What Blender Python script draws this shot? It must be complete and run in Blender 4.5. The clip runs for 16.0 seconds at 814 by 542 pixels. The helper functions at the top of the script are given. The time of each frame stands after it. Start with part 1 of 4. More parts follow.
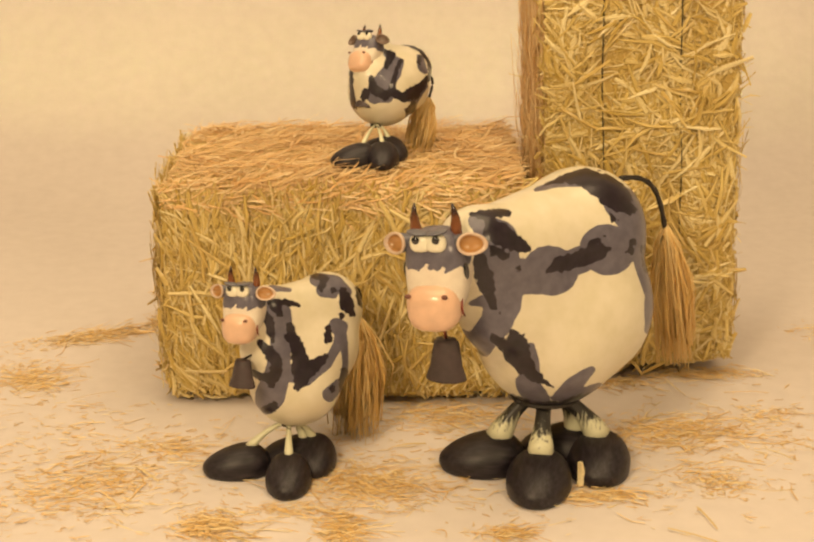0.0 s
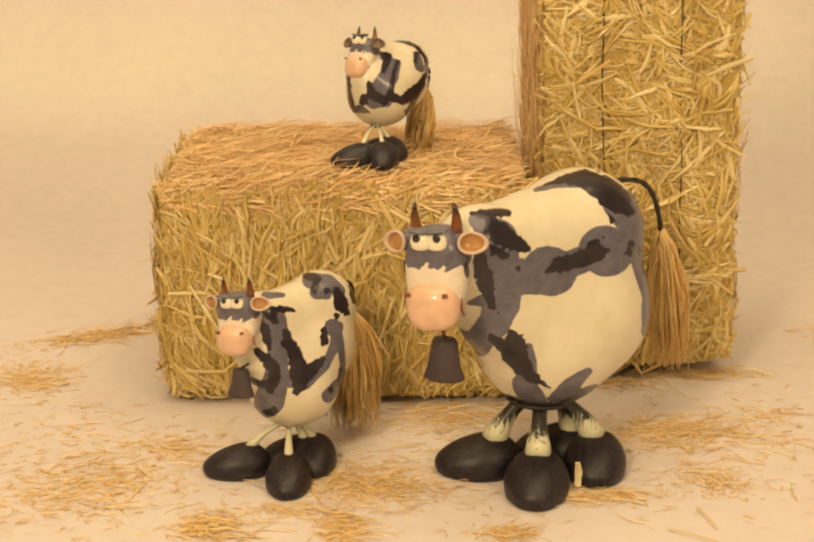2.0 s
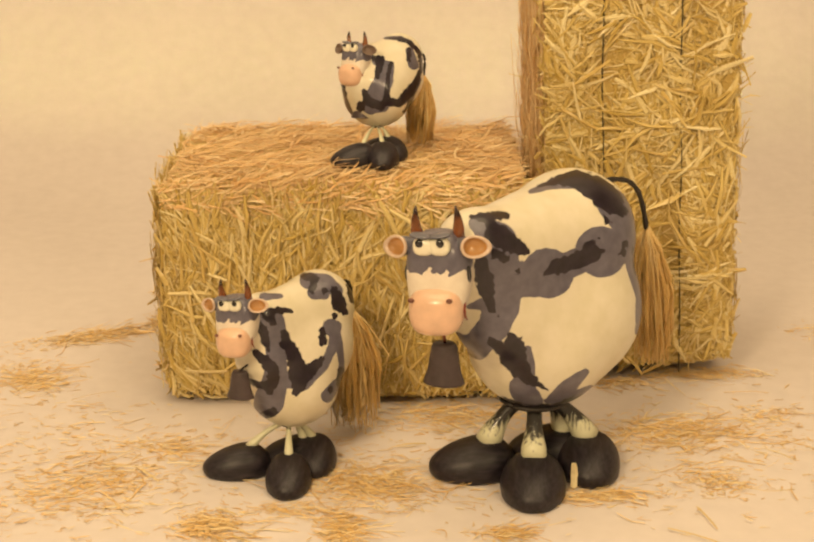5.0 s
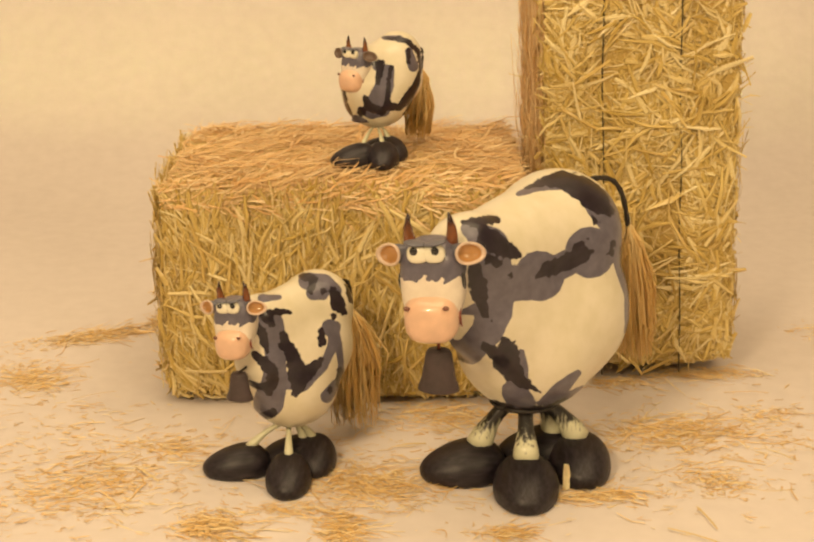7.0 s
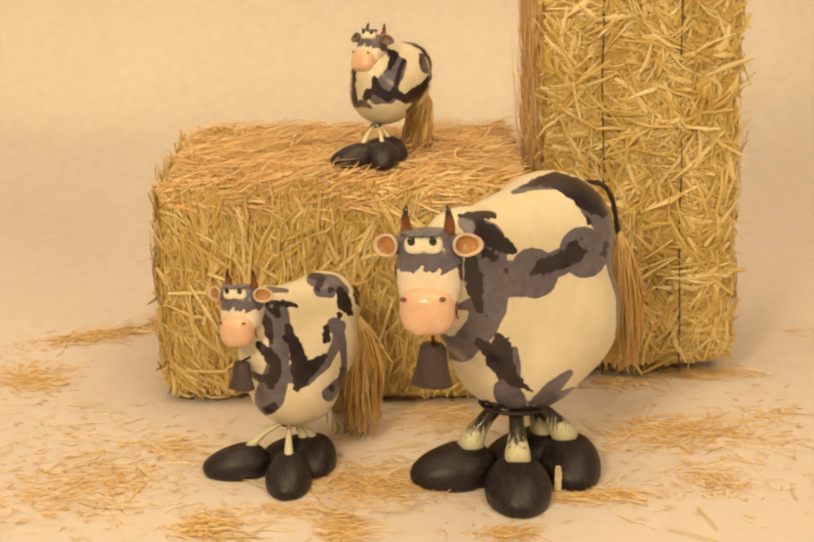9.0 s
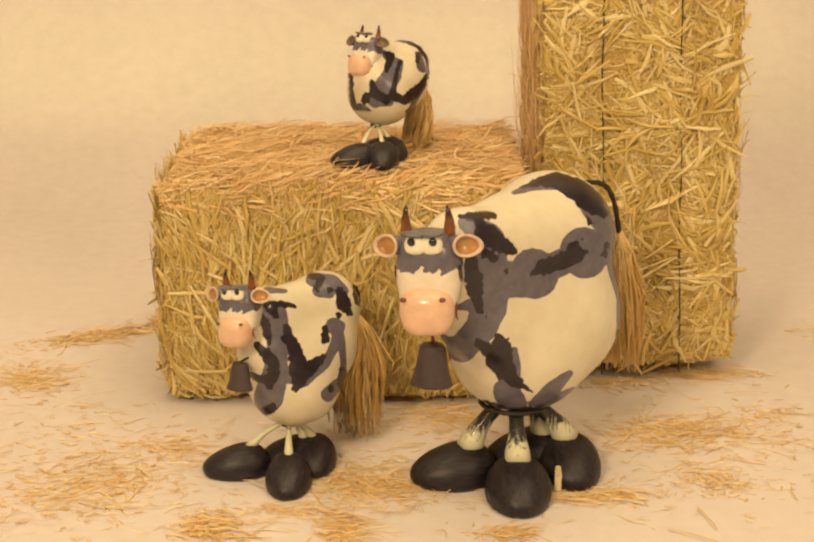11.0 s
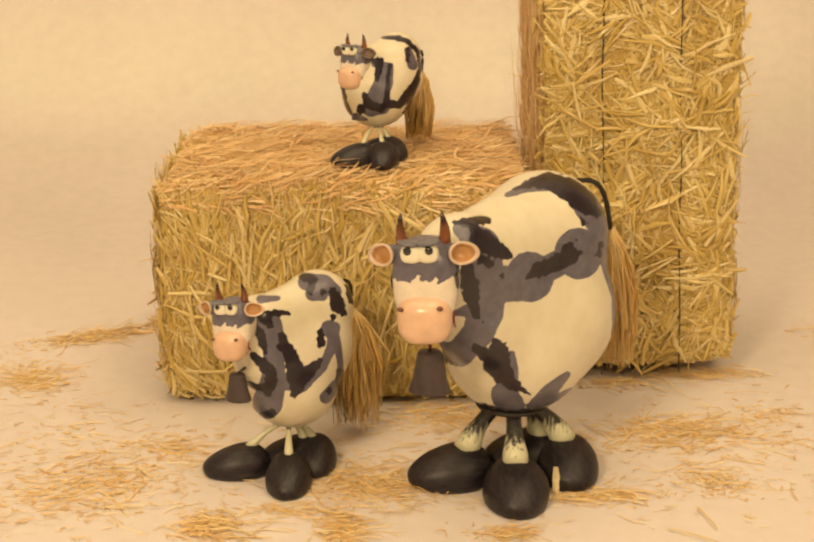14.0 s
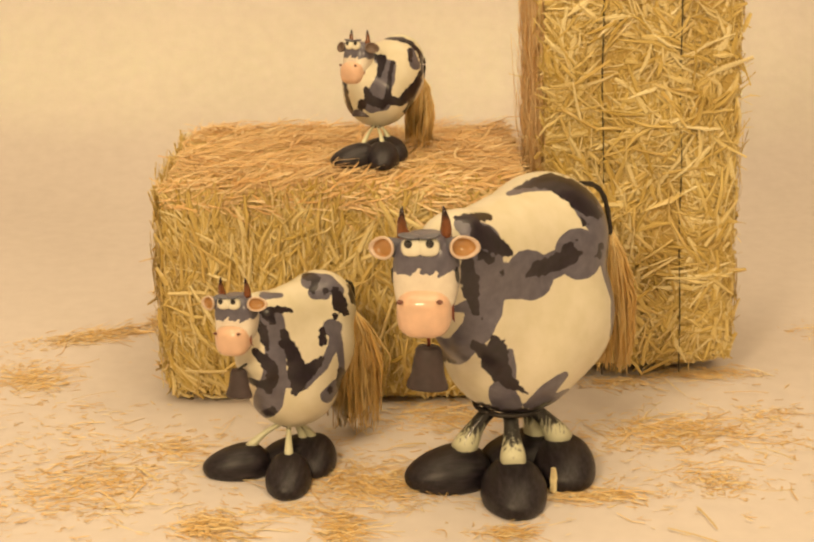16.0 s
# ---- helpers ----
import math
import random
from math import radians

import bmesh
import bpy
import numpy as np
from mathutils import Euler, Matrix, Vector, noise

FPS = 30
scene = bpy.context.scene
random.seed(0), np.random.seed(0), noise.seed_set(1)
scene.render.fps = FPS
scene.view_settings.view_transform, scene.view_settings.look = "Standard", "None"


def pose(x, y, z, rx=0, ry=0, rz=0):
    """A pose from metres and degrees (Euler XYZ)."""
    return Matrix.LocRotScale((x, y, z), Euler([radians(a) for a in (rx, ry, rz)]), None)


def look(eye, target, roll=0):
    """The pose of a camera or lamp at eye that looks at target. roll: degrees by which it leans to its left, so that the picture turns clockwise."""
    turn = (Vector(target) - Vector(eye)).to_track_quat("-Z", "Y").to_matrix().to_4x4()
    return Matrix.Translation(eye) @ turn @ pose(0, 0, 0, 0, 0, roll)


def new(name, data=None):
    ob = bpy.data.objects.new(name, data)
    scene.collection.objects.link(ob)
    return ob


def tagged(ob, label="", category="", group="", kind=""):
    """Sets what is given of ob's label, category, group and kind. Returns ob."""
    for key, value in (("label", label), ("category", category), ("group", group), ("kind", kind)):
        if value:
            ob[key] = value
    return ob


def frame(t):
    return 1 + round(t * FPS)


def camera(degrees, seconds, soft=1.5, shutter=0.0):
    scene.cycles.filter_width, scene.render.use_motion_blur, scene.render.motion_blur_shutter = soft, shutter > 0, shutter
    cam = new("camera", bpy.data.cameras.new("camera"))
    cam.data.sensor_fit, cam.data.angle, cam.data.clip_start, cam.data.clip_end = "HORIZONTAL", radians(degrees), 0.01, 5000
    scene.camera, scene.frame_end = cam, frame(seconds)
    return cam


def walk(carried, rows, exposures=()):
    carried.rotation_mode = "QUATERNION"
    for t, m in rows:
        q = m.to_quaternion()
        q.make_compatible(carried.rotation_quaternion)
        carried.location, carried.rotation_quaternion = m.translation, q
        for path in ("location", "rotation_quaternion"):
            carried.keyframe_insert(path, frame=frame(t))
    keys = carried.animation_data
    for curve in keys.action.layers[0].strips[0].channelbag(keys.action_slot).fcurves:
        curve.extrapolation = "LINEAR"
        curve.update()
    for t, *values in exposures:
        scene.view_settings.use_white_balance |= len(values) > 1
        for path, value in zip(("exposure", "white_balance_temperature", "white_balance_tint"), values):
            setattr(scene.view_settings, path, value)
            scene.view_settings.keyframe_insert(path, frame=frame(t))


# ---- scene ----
EYE = (0.0, -1.245, 0.531)
cam = camera(29.3, 16.0, soft=2.3)
STAND = look(EYE, (0.0, -1.245 + math.cos(radians(18.4)), 0.531 - math.sin(radians(18.4))))
walk(cam, [(0.0, STAND), (16.0, STAND)], exposures=[(0.0, 0.0), (16.0, 0.0)])

# ---- light: unseen lamps added in a closed studio, warm tungsten ----
world = bpy.data.worlds.new("studio")
scene.world = world
world.use_nodes = True
world.node_tree.nodes["Background"].inputs[0].default_value = (1.0, 0.70, 0.40, 1)
world.node_tree.nodes["Background"].inputs[1].default_value = 0.25


def area_lamp(name, eye, target, size_x, size_y, watts, color):
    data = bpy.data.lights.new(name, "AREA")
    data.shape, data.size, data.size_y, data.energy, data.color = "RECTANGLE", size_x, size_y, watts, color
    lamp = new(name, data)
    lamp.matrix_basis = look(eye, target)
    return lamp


# Large unseen lamp, added overhead to soften the shadows.
area_lamp("overhead_soft_box", (0.0, -0.3, 2.35), (0.0, -0.25, 0.0), 2.2, 2.0, 43.5, (1.0, 0.745, 0.425))
area_lamp("key_lamp", (-0.60, -1.55, 1.15), (0.0, 0.0, 0.1), 0.3, 0.3, 16.5, (1.0, 0.73, 0.41))
# Unseen fill at an assumed position, brightens the right side.
area_lamp("fill_lamp", (0.95, -1.5, 1.25), (0.0, 0.0, 0.1), 0.4, 0.4, 8.0, (1.0, 0.73, 0.41))
# Unseen lamp, added to lay a yellowish band of light on the backdrop.
glow = area_lamp("background_soft_box", (-0.22, 0.72, 1.7), (-0.22, 0.90, 0.12), 1.5, 0.05, 0.22, (0.82, 0.94, 0.26))
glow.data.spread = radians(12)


# ---- materials ----
class Nodes:
    def __init__(self, name):
        self.mat = bpy.data.materials.new(name)
        self.mat.use_nodes = True
        self.tree = self.mat.node_tree
        self.shader = self.tree.nodes["Principled BSDF"]

    def add(self, kind):
        return self.tree.nodes.new(kind)

    def link(self, a, b):
        self.tree.links.new(a, b)

    def noise(self, scale, detail=4, rough=0.55, vec=None):
        n = self.add("ShaderNodeTexNoise")
        n.inputs["Scale"].default_value, n.inputs["Detail"].default_value, n.inputs["Roughness"].default_value = scale, detail, rough
        self.link(vec if vec else self.coord(), n.inputs["Vector"])
        return n.outputs["Fac"]

    def stored(self, key):
        n = self.add("ShaderNodeAttribute")
        n.attribute_name = key
        return n.outputs["Fac"]

    def coord(self):
        return self.add("ShaderNodeTexCoord").outputs["Object"]

    def ramp(self, fac, *stops):
        n = self.add("ShaderNodeValToRGB")
        while len(n.color_ramp.elements) < len(stops):
            n.color_ramp.elements.new(0.5)
        for e, (at, c) in zip(n.color_ramp.elements, stops):
            e.position, e.color = at, (*c, 1)
        self.link(fac, n.inputs["Fac"])
        return n.outputs["Color"]

    def math(self, op, a, b, clamp=False):
        n = self.add("ShaderNodeMath")
        n.operation, n.use_clamp = op, clamp
        for i, v in enumerate((a, b)):
            if isinstance(v, (int, float)):
                n.inputs[i].default_value = v
            else:
                self.link(v, n.inputs[i])
        return n.outputs[0]

    def mix(self, fac, a, b, blend="MIX"):
        n = self.add("ShaderNodeMix")
        n.data_type, n.blend_type = "RGBA", blend
        for sock, v in ((n.inputs[0], fac), (n.inputs[6], a), (n.inputs[7], b)):
            if isinstance(v, (int, float)):
                sock.default_value = v
            elif isinstance(v, tuple):
                sock.default_value = (*v, 1)
            else:
                self.link(v, sock)
        return n.outputs[2]

    def bump(self, height, strength, distance):
        n = self.add("ShaderNodeBump")
        n.inputs["Strength"].default_value, n.inputs["Distance"].default_value = strength, distance
        self.link(height, n.inputs["Height"])
        self.link(n.outputs[0], self.shader.inputs["Normal"])

    def done(self, color=None, rough=0.5, coat=0.0, spec=None):
        if color is not None:
            if isinstance(color, tuple):
                self.shader.inputs["Base Color"].default_value = (*color, 1)
            else:
                self.link(color, self.shader.inputs["Base Color"])
        if isinstance(rough, (int, float)):
            self.shader.inputs["Roughness"].default_value = rough
        else:
            self.link(rough, self.shader.inputs["Roughness"])
        self.shader.inputs["Coat Weight"].default_value = coat
        self.shader.inputs["Coat Roughness"].default_value = 0.05
        if spec is not None:
            self.shader.inputs["Specular IOR Level"].default_value = spec
        return self.mat


CREAM, GRAY, DARK = (0.74, 0.69, 0.52), (0.113, 0.113, 0.143), (0.022, 0.017, 0.022)


def glazed(name, color, rough=0.3, coat=0.4, spread=0.16, scale=90):
    m = Nodes(name)
    n = m.noise(scale, 5)
    big = m.noise(scale * 0.2, 3)
    lo = tuple(c * (1 - spread) for c in color)
    hi = tuple(min(1, c * (1 + spread)) for c in color)
    col = m.ramp(m.math("MULTIPLY", m.math("ADD", n, big), 0.5), (0.3, lo), (0.7, hi))
    m.bump(n, 0.08, 0.0006)
    return m.done(col, rough, coat)


def hide_paint(name, wobble):
    """Cream glaze with hand-brushed grey and blackish daubs, by the daub distances stored on the mesh."""
    m = Nodes(name)
    at = m.stored("daub_gray")
    bt = m.stored("daub_dark")
    edge = m.math("MULTIPLY", m.math("SUBTRACT", m.noise(150 / wobble, 2), 0.5), 0.0018 * wobble)
    ragged = m.math("MULTIPLY", m.math("SUBTRACT", m.noise(210 / wobble, 0), 0.5), 0.0046 * wobble)
    g = m.math("MULTIPLY_ADD", m.math("ADD", at, edge), -2600 / wobble, True)
    g.node.inputs[2].default_value = 0.5
    d = m.math("MULTIPLY_ADD", m.math("ADD", bt, ragged), -2200 / wobble, True)
    d.node.inputs[2].default_value = 0.5
    n = m.noise(60, 5)
    cream = m.ramp(n, (0.3, (0.66, 0.61, 0.45)), (0.7, (0.745, 0.69, 0.56)))
    gray = m.ramp(m.noise(120, 4), (0.3, (0.096, 0.089, 0.122)), (0.7, (0.142, 0.133, 0.176)))
    dark = m.ramp(m.noise(200, 4), (0.3, (0.006, 0.003, 0.008)), (0.7, (0.018, 0.010, 0.021)))
    col = m.mix(d, m.mix(g, cream, gray), dark)
    m.bump(m.math("ADD", n, m.math("MULTIPLY", g, 0.6)), 0.12, 0.0006)
    return m.done(col, 0.34, 0.3)


def straw_material(name, lo, mid, hi):
    m = Nodes(name)
    r = m.add("ShaderNodeNewGeometry").outputs["Random Per Island"]
    col = m.ramp(r, (0.0, lo), (0.5, mid), (1.0, hi))
    fibre = m.add("ShaderNodeMapping")
    fibre.inputs["Scale"].default_value = (300, 300, 300)
    m.link(m.coord(), fibre.inputs["Vector"])
    n = m.noise(3, 3, vec=fibre.outputs[0])
    stain = m.noise(14, 3)
    col = m.mix(0.35, col, m.ramp(n, (0.3, (0.55, 0.50, 0.42)), (0.65, (1, 1, 1))), "MULTIPLY")
    col = m.mix(0.35, col, m.ramp(stain, (0.35, (0.62, 0.52, 0.40)), (0.65, (1, 1, 1))), "MULTIPLY")
    return m.done(col, 0.33, 0.0)


STRAW = straw_material("straw", (0.60, 0.43, 0.11), (0.77, 0.60, 0.22), (0.92, 0.81, 0.47))
STRAW_TOP = straw_material("straw_cut", (0.80, 0.50, 0.21), (0.89, 0.65, 0.34), (0.95, 0.79, 0.51))
CORE = straw_material("packed_straw", (0.56, 0.40, 0.12), (0.60, 0.43, 0.13), (0.64, 0.46, 0.14))


def paper():
    m = Nodes("backdrop_paper")
    big, fine = m.noise(2.5, 3), m.noise(60, 5)
    col = m.ramp(m.math("MULTIPLY", m.math("ADD", big, fine), 0.5), (0.35, (0.625, 0.57, 0.55)), (0.65, (0.69, 0.635, 0.615)))
    m.bump(fine, 0.15, 0.001)
    return m.done(col, 0.8)


PAPER = paper()
PINK = glazed("pink_glaze", (0.76, 0.50, 0.35), 0.28, 0.5)
GRAY_GLAZE = glazed("gray_glaze", GRAY, 0.35, 0.3)
EYE_WHITE = glazed("eye_white", (0.80, 0.77, 0.62), 0.25, 0.5, 0.05)
BLACK = glazed("black_gloss", (0.012, 0.010, 0.010), 0.2, 0.6)


def hoof_material():
    """Near-black glaze dry-brushed along the hoof."""
    m = Nodes("brushed_hoof")
    streak = m.add("ShaderNodeMapping")
    streak.inputs["Scale"].default_value = (45, 420, 420)
    m.link(m.coord(), streak.inputs["Vector"])
    n = m.noise(1, 4, 0.6, vec=streak.outputs[0])
    col = m.ramp(n, (0.38, (0.007, 0.005, 0.008)), (0.74, (0.036, 0.027, 0.037)))
    m.bump(n, 0.25, 0.0008)
    return m.done(col, 0.46, 0.0)


HOOF = hoof_material()
MOUTH = glazed("mouth_red", (0.22, 0.05, 0.03), 0.4, 0.2)
EAR_RIM = glazed("ear_rim", (0.62, 0.47, 0.36), 0.3, 0.4)
LITTER = straw_material("litter_straw", (0.74, 0.48, 0.18), (0.87, 0.63, 0.28), (0.96, 0.83, 0.52))
EAR_IN = glazed("ear_inside", (0.46, 0.24, 0.08), 0.3, 0.5)
BROWN_GRAY = glazed("ear_brown", (0.17, 0.115, 0.085), 0.4, 0.2)
NOSTRIL = glazed("nostril", (0.16, 0.06, 0.04), 0.5, 0.1)
BELL = glazed("bell_bronze", (0.055, 0.038, 0.040), 0.5, 0.1, 0.4, 160)
CORD = glazed("black_cord", (0.02, 0.015, 0.012), 0.55, 0.0)
WIRE = glazed("dark_wire", (0.05, 0.04, 0.02), 0.5, 0.0)
RAFFIA = straw_material("raffia", (0.92, 0.60, 0.20), (0.95, 0.67, 0.27), (0.97, 0.75, 0.37))
for key, value in (("Subsurface Weight", 0.2), ("Subsurface Radius", (1.0, 0.9, 0.7)), ("Subsurface Scale", 0.006), ("Roughness", 0.6)):
    RAFFIA.node_tree.nodes["Principled BSDF"].inputs[key].default_value = value


def horn_material():
    m = Nodes("horn_glaze")
    z = m.add("ShaderNodeSeparateXYZ")
    m.link(m.add("ShaderNodeTexCoord").outputs["Generated"], z.inputs[0])
    f = m.math("ADD", z.outputs[2], m.math("MULTIPLY", m.noise(250, 3), 0.4))
    return m.done(m.ramp(f, (0.35, (0.27, 0.09, 0.03)), (0.75, (0.17, 0.06, 0.02)), (1.1, (0.03, 0.012, 0.01))), 0.2, 0.6)


def leg_material(name, pale):
    m = Nodes(name)
    z = m.add("ShaderNodeSeparateXYZ")
    m.link(m.add("ShaderNodeTexCoord").outputs["Generated"], z.inputs[0])
    streak = m.add("ShaderNodeMapping")
    streak.inputs["Scale"].default_value = (420, 420, 30)
    m.link(m.coord(), streak.inputs["Vector"])
    f = m.math("ADD", z.outputs[2], m.math("MULTIPLY", m.math("SUBTRACT", m.noise(1, 2, vec=streak.outputs[0]), 0.5), 0.9))
    return m.done(m.ramp(f, (0.40 + pale, (0.70, 0.70, 0.50)), (0.58 + pale, (0.03, 0.028, 0.026))), 0.35, 0.3)


def face_material(edge_z, size):
    m = Nodes("face_glaze")
    z = m.add("ShaderNodeSeparateXYZ")
    m.link(m.coord(), z.inputs[0])
    f = m.math("ADD", m.math("SUBTRACT", z.outputs[2], edge_z), m.math("MULTIPLY", m.math("SUBTRACT", m.noise(1.5 / size, 1), 0.5), size * 1.7))
    g = m.math("MULTIPLY_ADD", f, 30 / size, True)
    g.node.inputs[2].default_value = 0.5
    n = m.noise(120, 4)
    white = m.ramp(n, (0.3, (0.72, 0.64, 0.54)), (0.7, (0.80, 0.73, 0.62)))
    gray = m.ramp(n, (0.3, (0.096, 0.089, 0.122)), (0.7, (0.142, 0.133, 0.176)))
    m.bump(n, 0.1, 0.0005)
    return m.done(m.mix(g, white, gray), 0.32, 0.35)


HORN, LEG, PALE_LEG = horn_material(), leg_material("leg_glaze", 0.02), leg_material("pale_leg_glaze", 0.45)


# ---- mesh helpers ----
def link_mesh(name, verts, faces, material, parent=None, smooth=True, label=""):
    me = bpy.data.meshes.new(name)
    me.from_pydata([tuple(v) for v in verts], [], faces)
    me.materials.append(material)
    if smooth:
        me.polygons.foreach_set("use_smooth", [True] * len(me.polygons))
    me.update()
    ob = new(name, me)
    if parent:
        ob.parent = parent
    return tagged(ob, label)


def part(name, bm, material, parent, label="", smooth=True):
    me = bpy.data.meshes.new(name)
    for f in bm.faces:
        f.smooth = smooth
    bm.to_mesh(me)
    bm.free()
    me.materials.append(material)
    ob = new(name, me)
    ob.parent = parent
    return tagged(ob, label)


def shell(rows, cols, fn):
    """A closed ball-like mesh: fn(theta, phi) gives the point; theta runs from pole to pole."""
    verts = [fn(0.0, 0.0)]
    for i in range(1, rows):
        verts += [fn(math.pi * i / rows, 2 * math.pi * j / cols) for j in range(cols)]
    verts.append(fn(math.pi, 0.0))
    return verts, shell_faces(rows, cols)


def shell_faces(rows, cols):
    faces = [(0, 1 + j, 1 + (j + 1) % cols) for j in range(cols)]
    for i in range(rows - 2):
        a, b = 1 + i * cols, 1 + (i + 1) * cols
        faces += [(a + j, b + j, b + (j + 1) % cols, a + (j + 1) % cols) for j in range(cols)]
    last, a = 1 + (rows - 1) * cols, 1 + (rows - 2) * cols
    faces += [(a + j, last, a + (j + 1) % cols) for j in range(cols)]
    return faces


def blob(name, material, parent, m, radii, power=2.0, rows=16, cols=24, warp=None, label=""):
    """A superellipsoid, posed by m inside its parent's space (baked into the mesh)."""
    e = 2.0 / power

    def bend(c):
        return math.copysign(abs(c) ** e, c)

    def fn(th, ph):
        p = Vector((radii[0] * bend(math.sin(th)) * bend(math.cos(ph)), radii[1] * bend(math.sin(th)) * bend(math.sin(ph)), radii[2] * bend(math.cos(th))))
        return m @ (warp(p) if warp else p)
    verts, faces = shell(rows, cols, fn)
    return link_mesh(name, verts, faces, material, parent, label=label)


def tube(points, radii, sides=10, cap=True):
    """Rings along a line of points."""
    verts, faces = [], []
    pts = [Vector(p) for p in points]
    for i, p in enumerate(pts):
        d = (pts[min(i + 1, len(pts) - 1)] - pts[max(i - 1, 0)]).normalized()
        q = d.to_track_quat("Z", "Y")
        for j in range(sides):
            a = 2 * math.pi * j / sides
            verts.append(p + q @ Vector((radii[i] * math.cos(a), radii[i] * math.sin(a), 0)))
    for i in range(len(pts) - 1):
        for j in range(sides):
            a, b = i * sides + j, i * sides + (j + 1) % sides
            faces.append((a, b, b + sides, a + sides))
    if cap:
        faces.append(tuple(reversed(range(sides))))
        faces.append(tuple(range((len(pts) - 1) * sides, len(pts) * sides)))
    return verts, faces


def straws(name, places, material, parent, label=""):
    """Bent flat stalks in one mesh. places: start, direction, normal, length, width."""
    verts, faces = [], []
    for p, d, n, ln, w in places:
        s = d.cross(n).normalized()
        t = w * random.uniform(0.10, 0.30)
        sag = random.uniform(-0.08, 0.08) * ln
        side = random.uniform(-0.10, 0.10) * ln
        k = len(verts)
        for f, b, r in ((0.0, 0.0, random.uniform(0.25, 0.9)), (random.uniform(0.35, 0.65), 1.0, 1.0), (1.0, 0.0, random.uniform(0.15, 0.8))):
            c = p + d * (ln * f) + n * (sag * b) + s * (side * b)
            verts += [c - s * (w * r / 2), c + n * t, c + s * (w * r / 2), c - n * t]
        for i in (0, 4):
            for j in range(4):
                a, b = k + i + j, k + i + (j + 1) % 4
                faces.append((a, b, b + 4, a + 4))
        faces += [(k + 3, k + 2, k + 1, k), (k + 8, k + 9, k + 10, k + 11)]
    ob = link_mesh(name, verts, faces, material, parent, smooth=False, label=label)
    return tagged(ob, kind="stuff")


def stalk_mesh(seed, length, width):
    """One split, bent stalk lying along x."""
    rnd = random.Random(seed)
    verts, faces = [], []
    bend, twist = rnd.uniform(-0.035, 0.035), rnd.uniform(-0.6, 0.6)
    for i in range(5):
        f = i / 4
        w, t = width * (0.5 - 0.16 * f) * rnd.uniform(0.85, 1.1), width * 0.16
        c = Vector((length * f, length * bend * math.sin(math.pi * f), width * 0.4 * math.sin(math.pi * f)))
        ca, sa = math.cos(twist * f), math.sin(twist * f)
        verts += [c + Vector((0, y * ca - z * sa, y * sa + z * ca)) for y, z in ((-w, 0.0), (-w * 0.3, t), (w, 0.2 * t), (0.2 * w, -t))]
    for i in range(4):
        faces += [(4 * i + j, 4 * i + (j + 1) % 4, 4 * i + 4 + (j + 1) % 4, 4 * i + 4 + j) for j in range(4)]
    faces += [(3, 2, 1, 0), (16, 17, 18, 19)]
    me = bpy.data.meshes.new("straw_stalk")
    me.from_pydata([tuple(v) for v in verts], [], faces)
    me.materials.append(STALK)
    return me


def stalk_material():
    m = Nodes("stalk")
    r = m.add("ShaderNodeObjectInfo").outputs["Random"]
    col = m.ramp(r, (0.0, (0.56, 0.39, 0.11)), (0.5, (0.70, 0.53, 0.20)), (1.0, (0.86, 0.74, 0.42)))
    n = m.noise(220, 3)
    col = m.mix(0.3, col, m.ramp(n, (0.3, (0.6, 0.5, 0.4)), (0.65, (1, 1, 1))), "MULTIPLY")
    return m.done(col, 0.28, 0.1)


STALK = stalk_material()
STALKS = [stalk_mesh(i, 0.016 + 0.004 * i, 0.0021 + 0.0005 * (i % 4)) for i in range(8)]


# ---- setting: a paper sweep and the studio round it ----
def sweep():
    prof = [(-2.4, 0.0), (0.55, 0.0)]
    prof += [(0.55 + 0.55 * math.sin(a), 0.55 - 0.55 * math.cos(a)) for a in (radians(6 * i) for i in range(1, 15))]
    prof += [(1.10, 0.56), (1.10, 2.2)]
    verts, faces = [], []
    for x in (-2.2, 2.2):
        verts += [(x, y, z) for y, z in prof] + [(x, y + 0.004, z - 0.004) for y, z in prof]
    n = len(prof)
    m = 2 * n
    for i in range(n - 1):
        faces += [(i, i + m, i + m + 1, i + 1), (n + i, n + i + 1, n + i + m + 1, n + i + m)]
    ob = link_mesh("ground", verts, faces, PAPER)
    tagged(ob, "plain warm white seamless backdrop paper swept up behind", "backdrop", kind="structure")


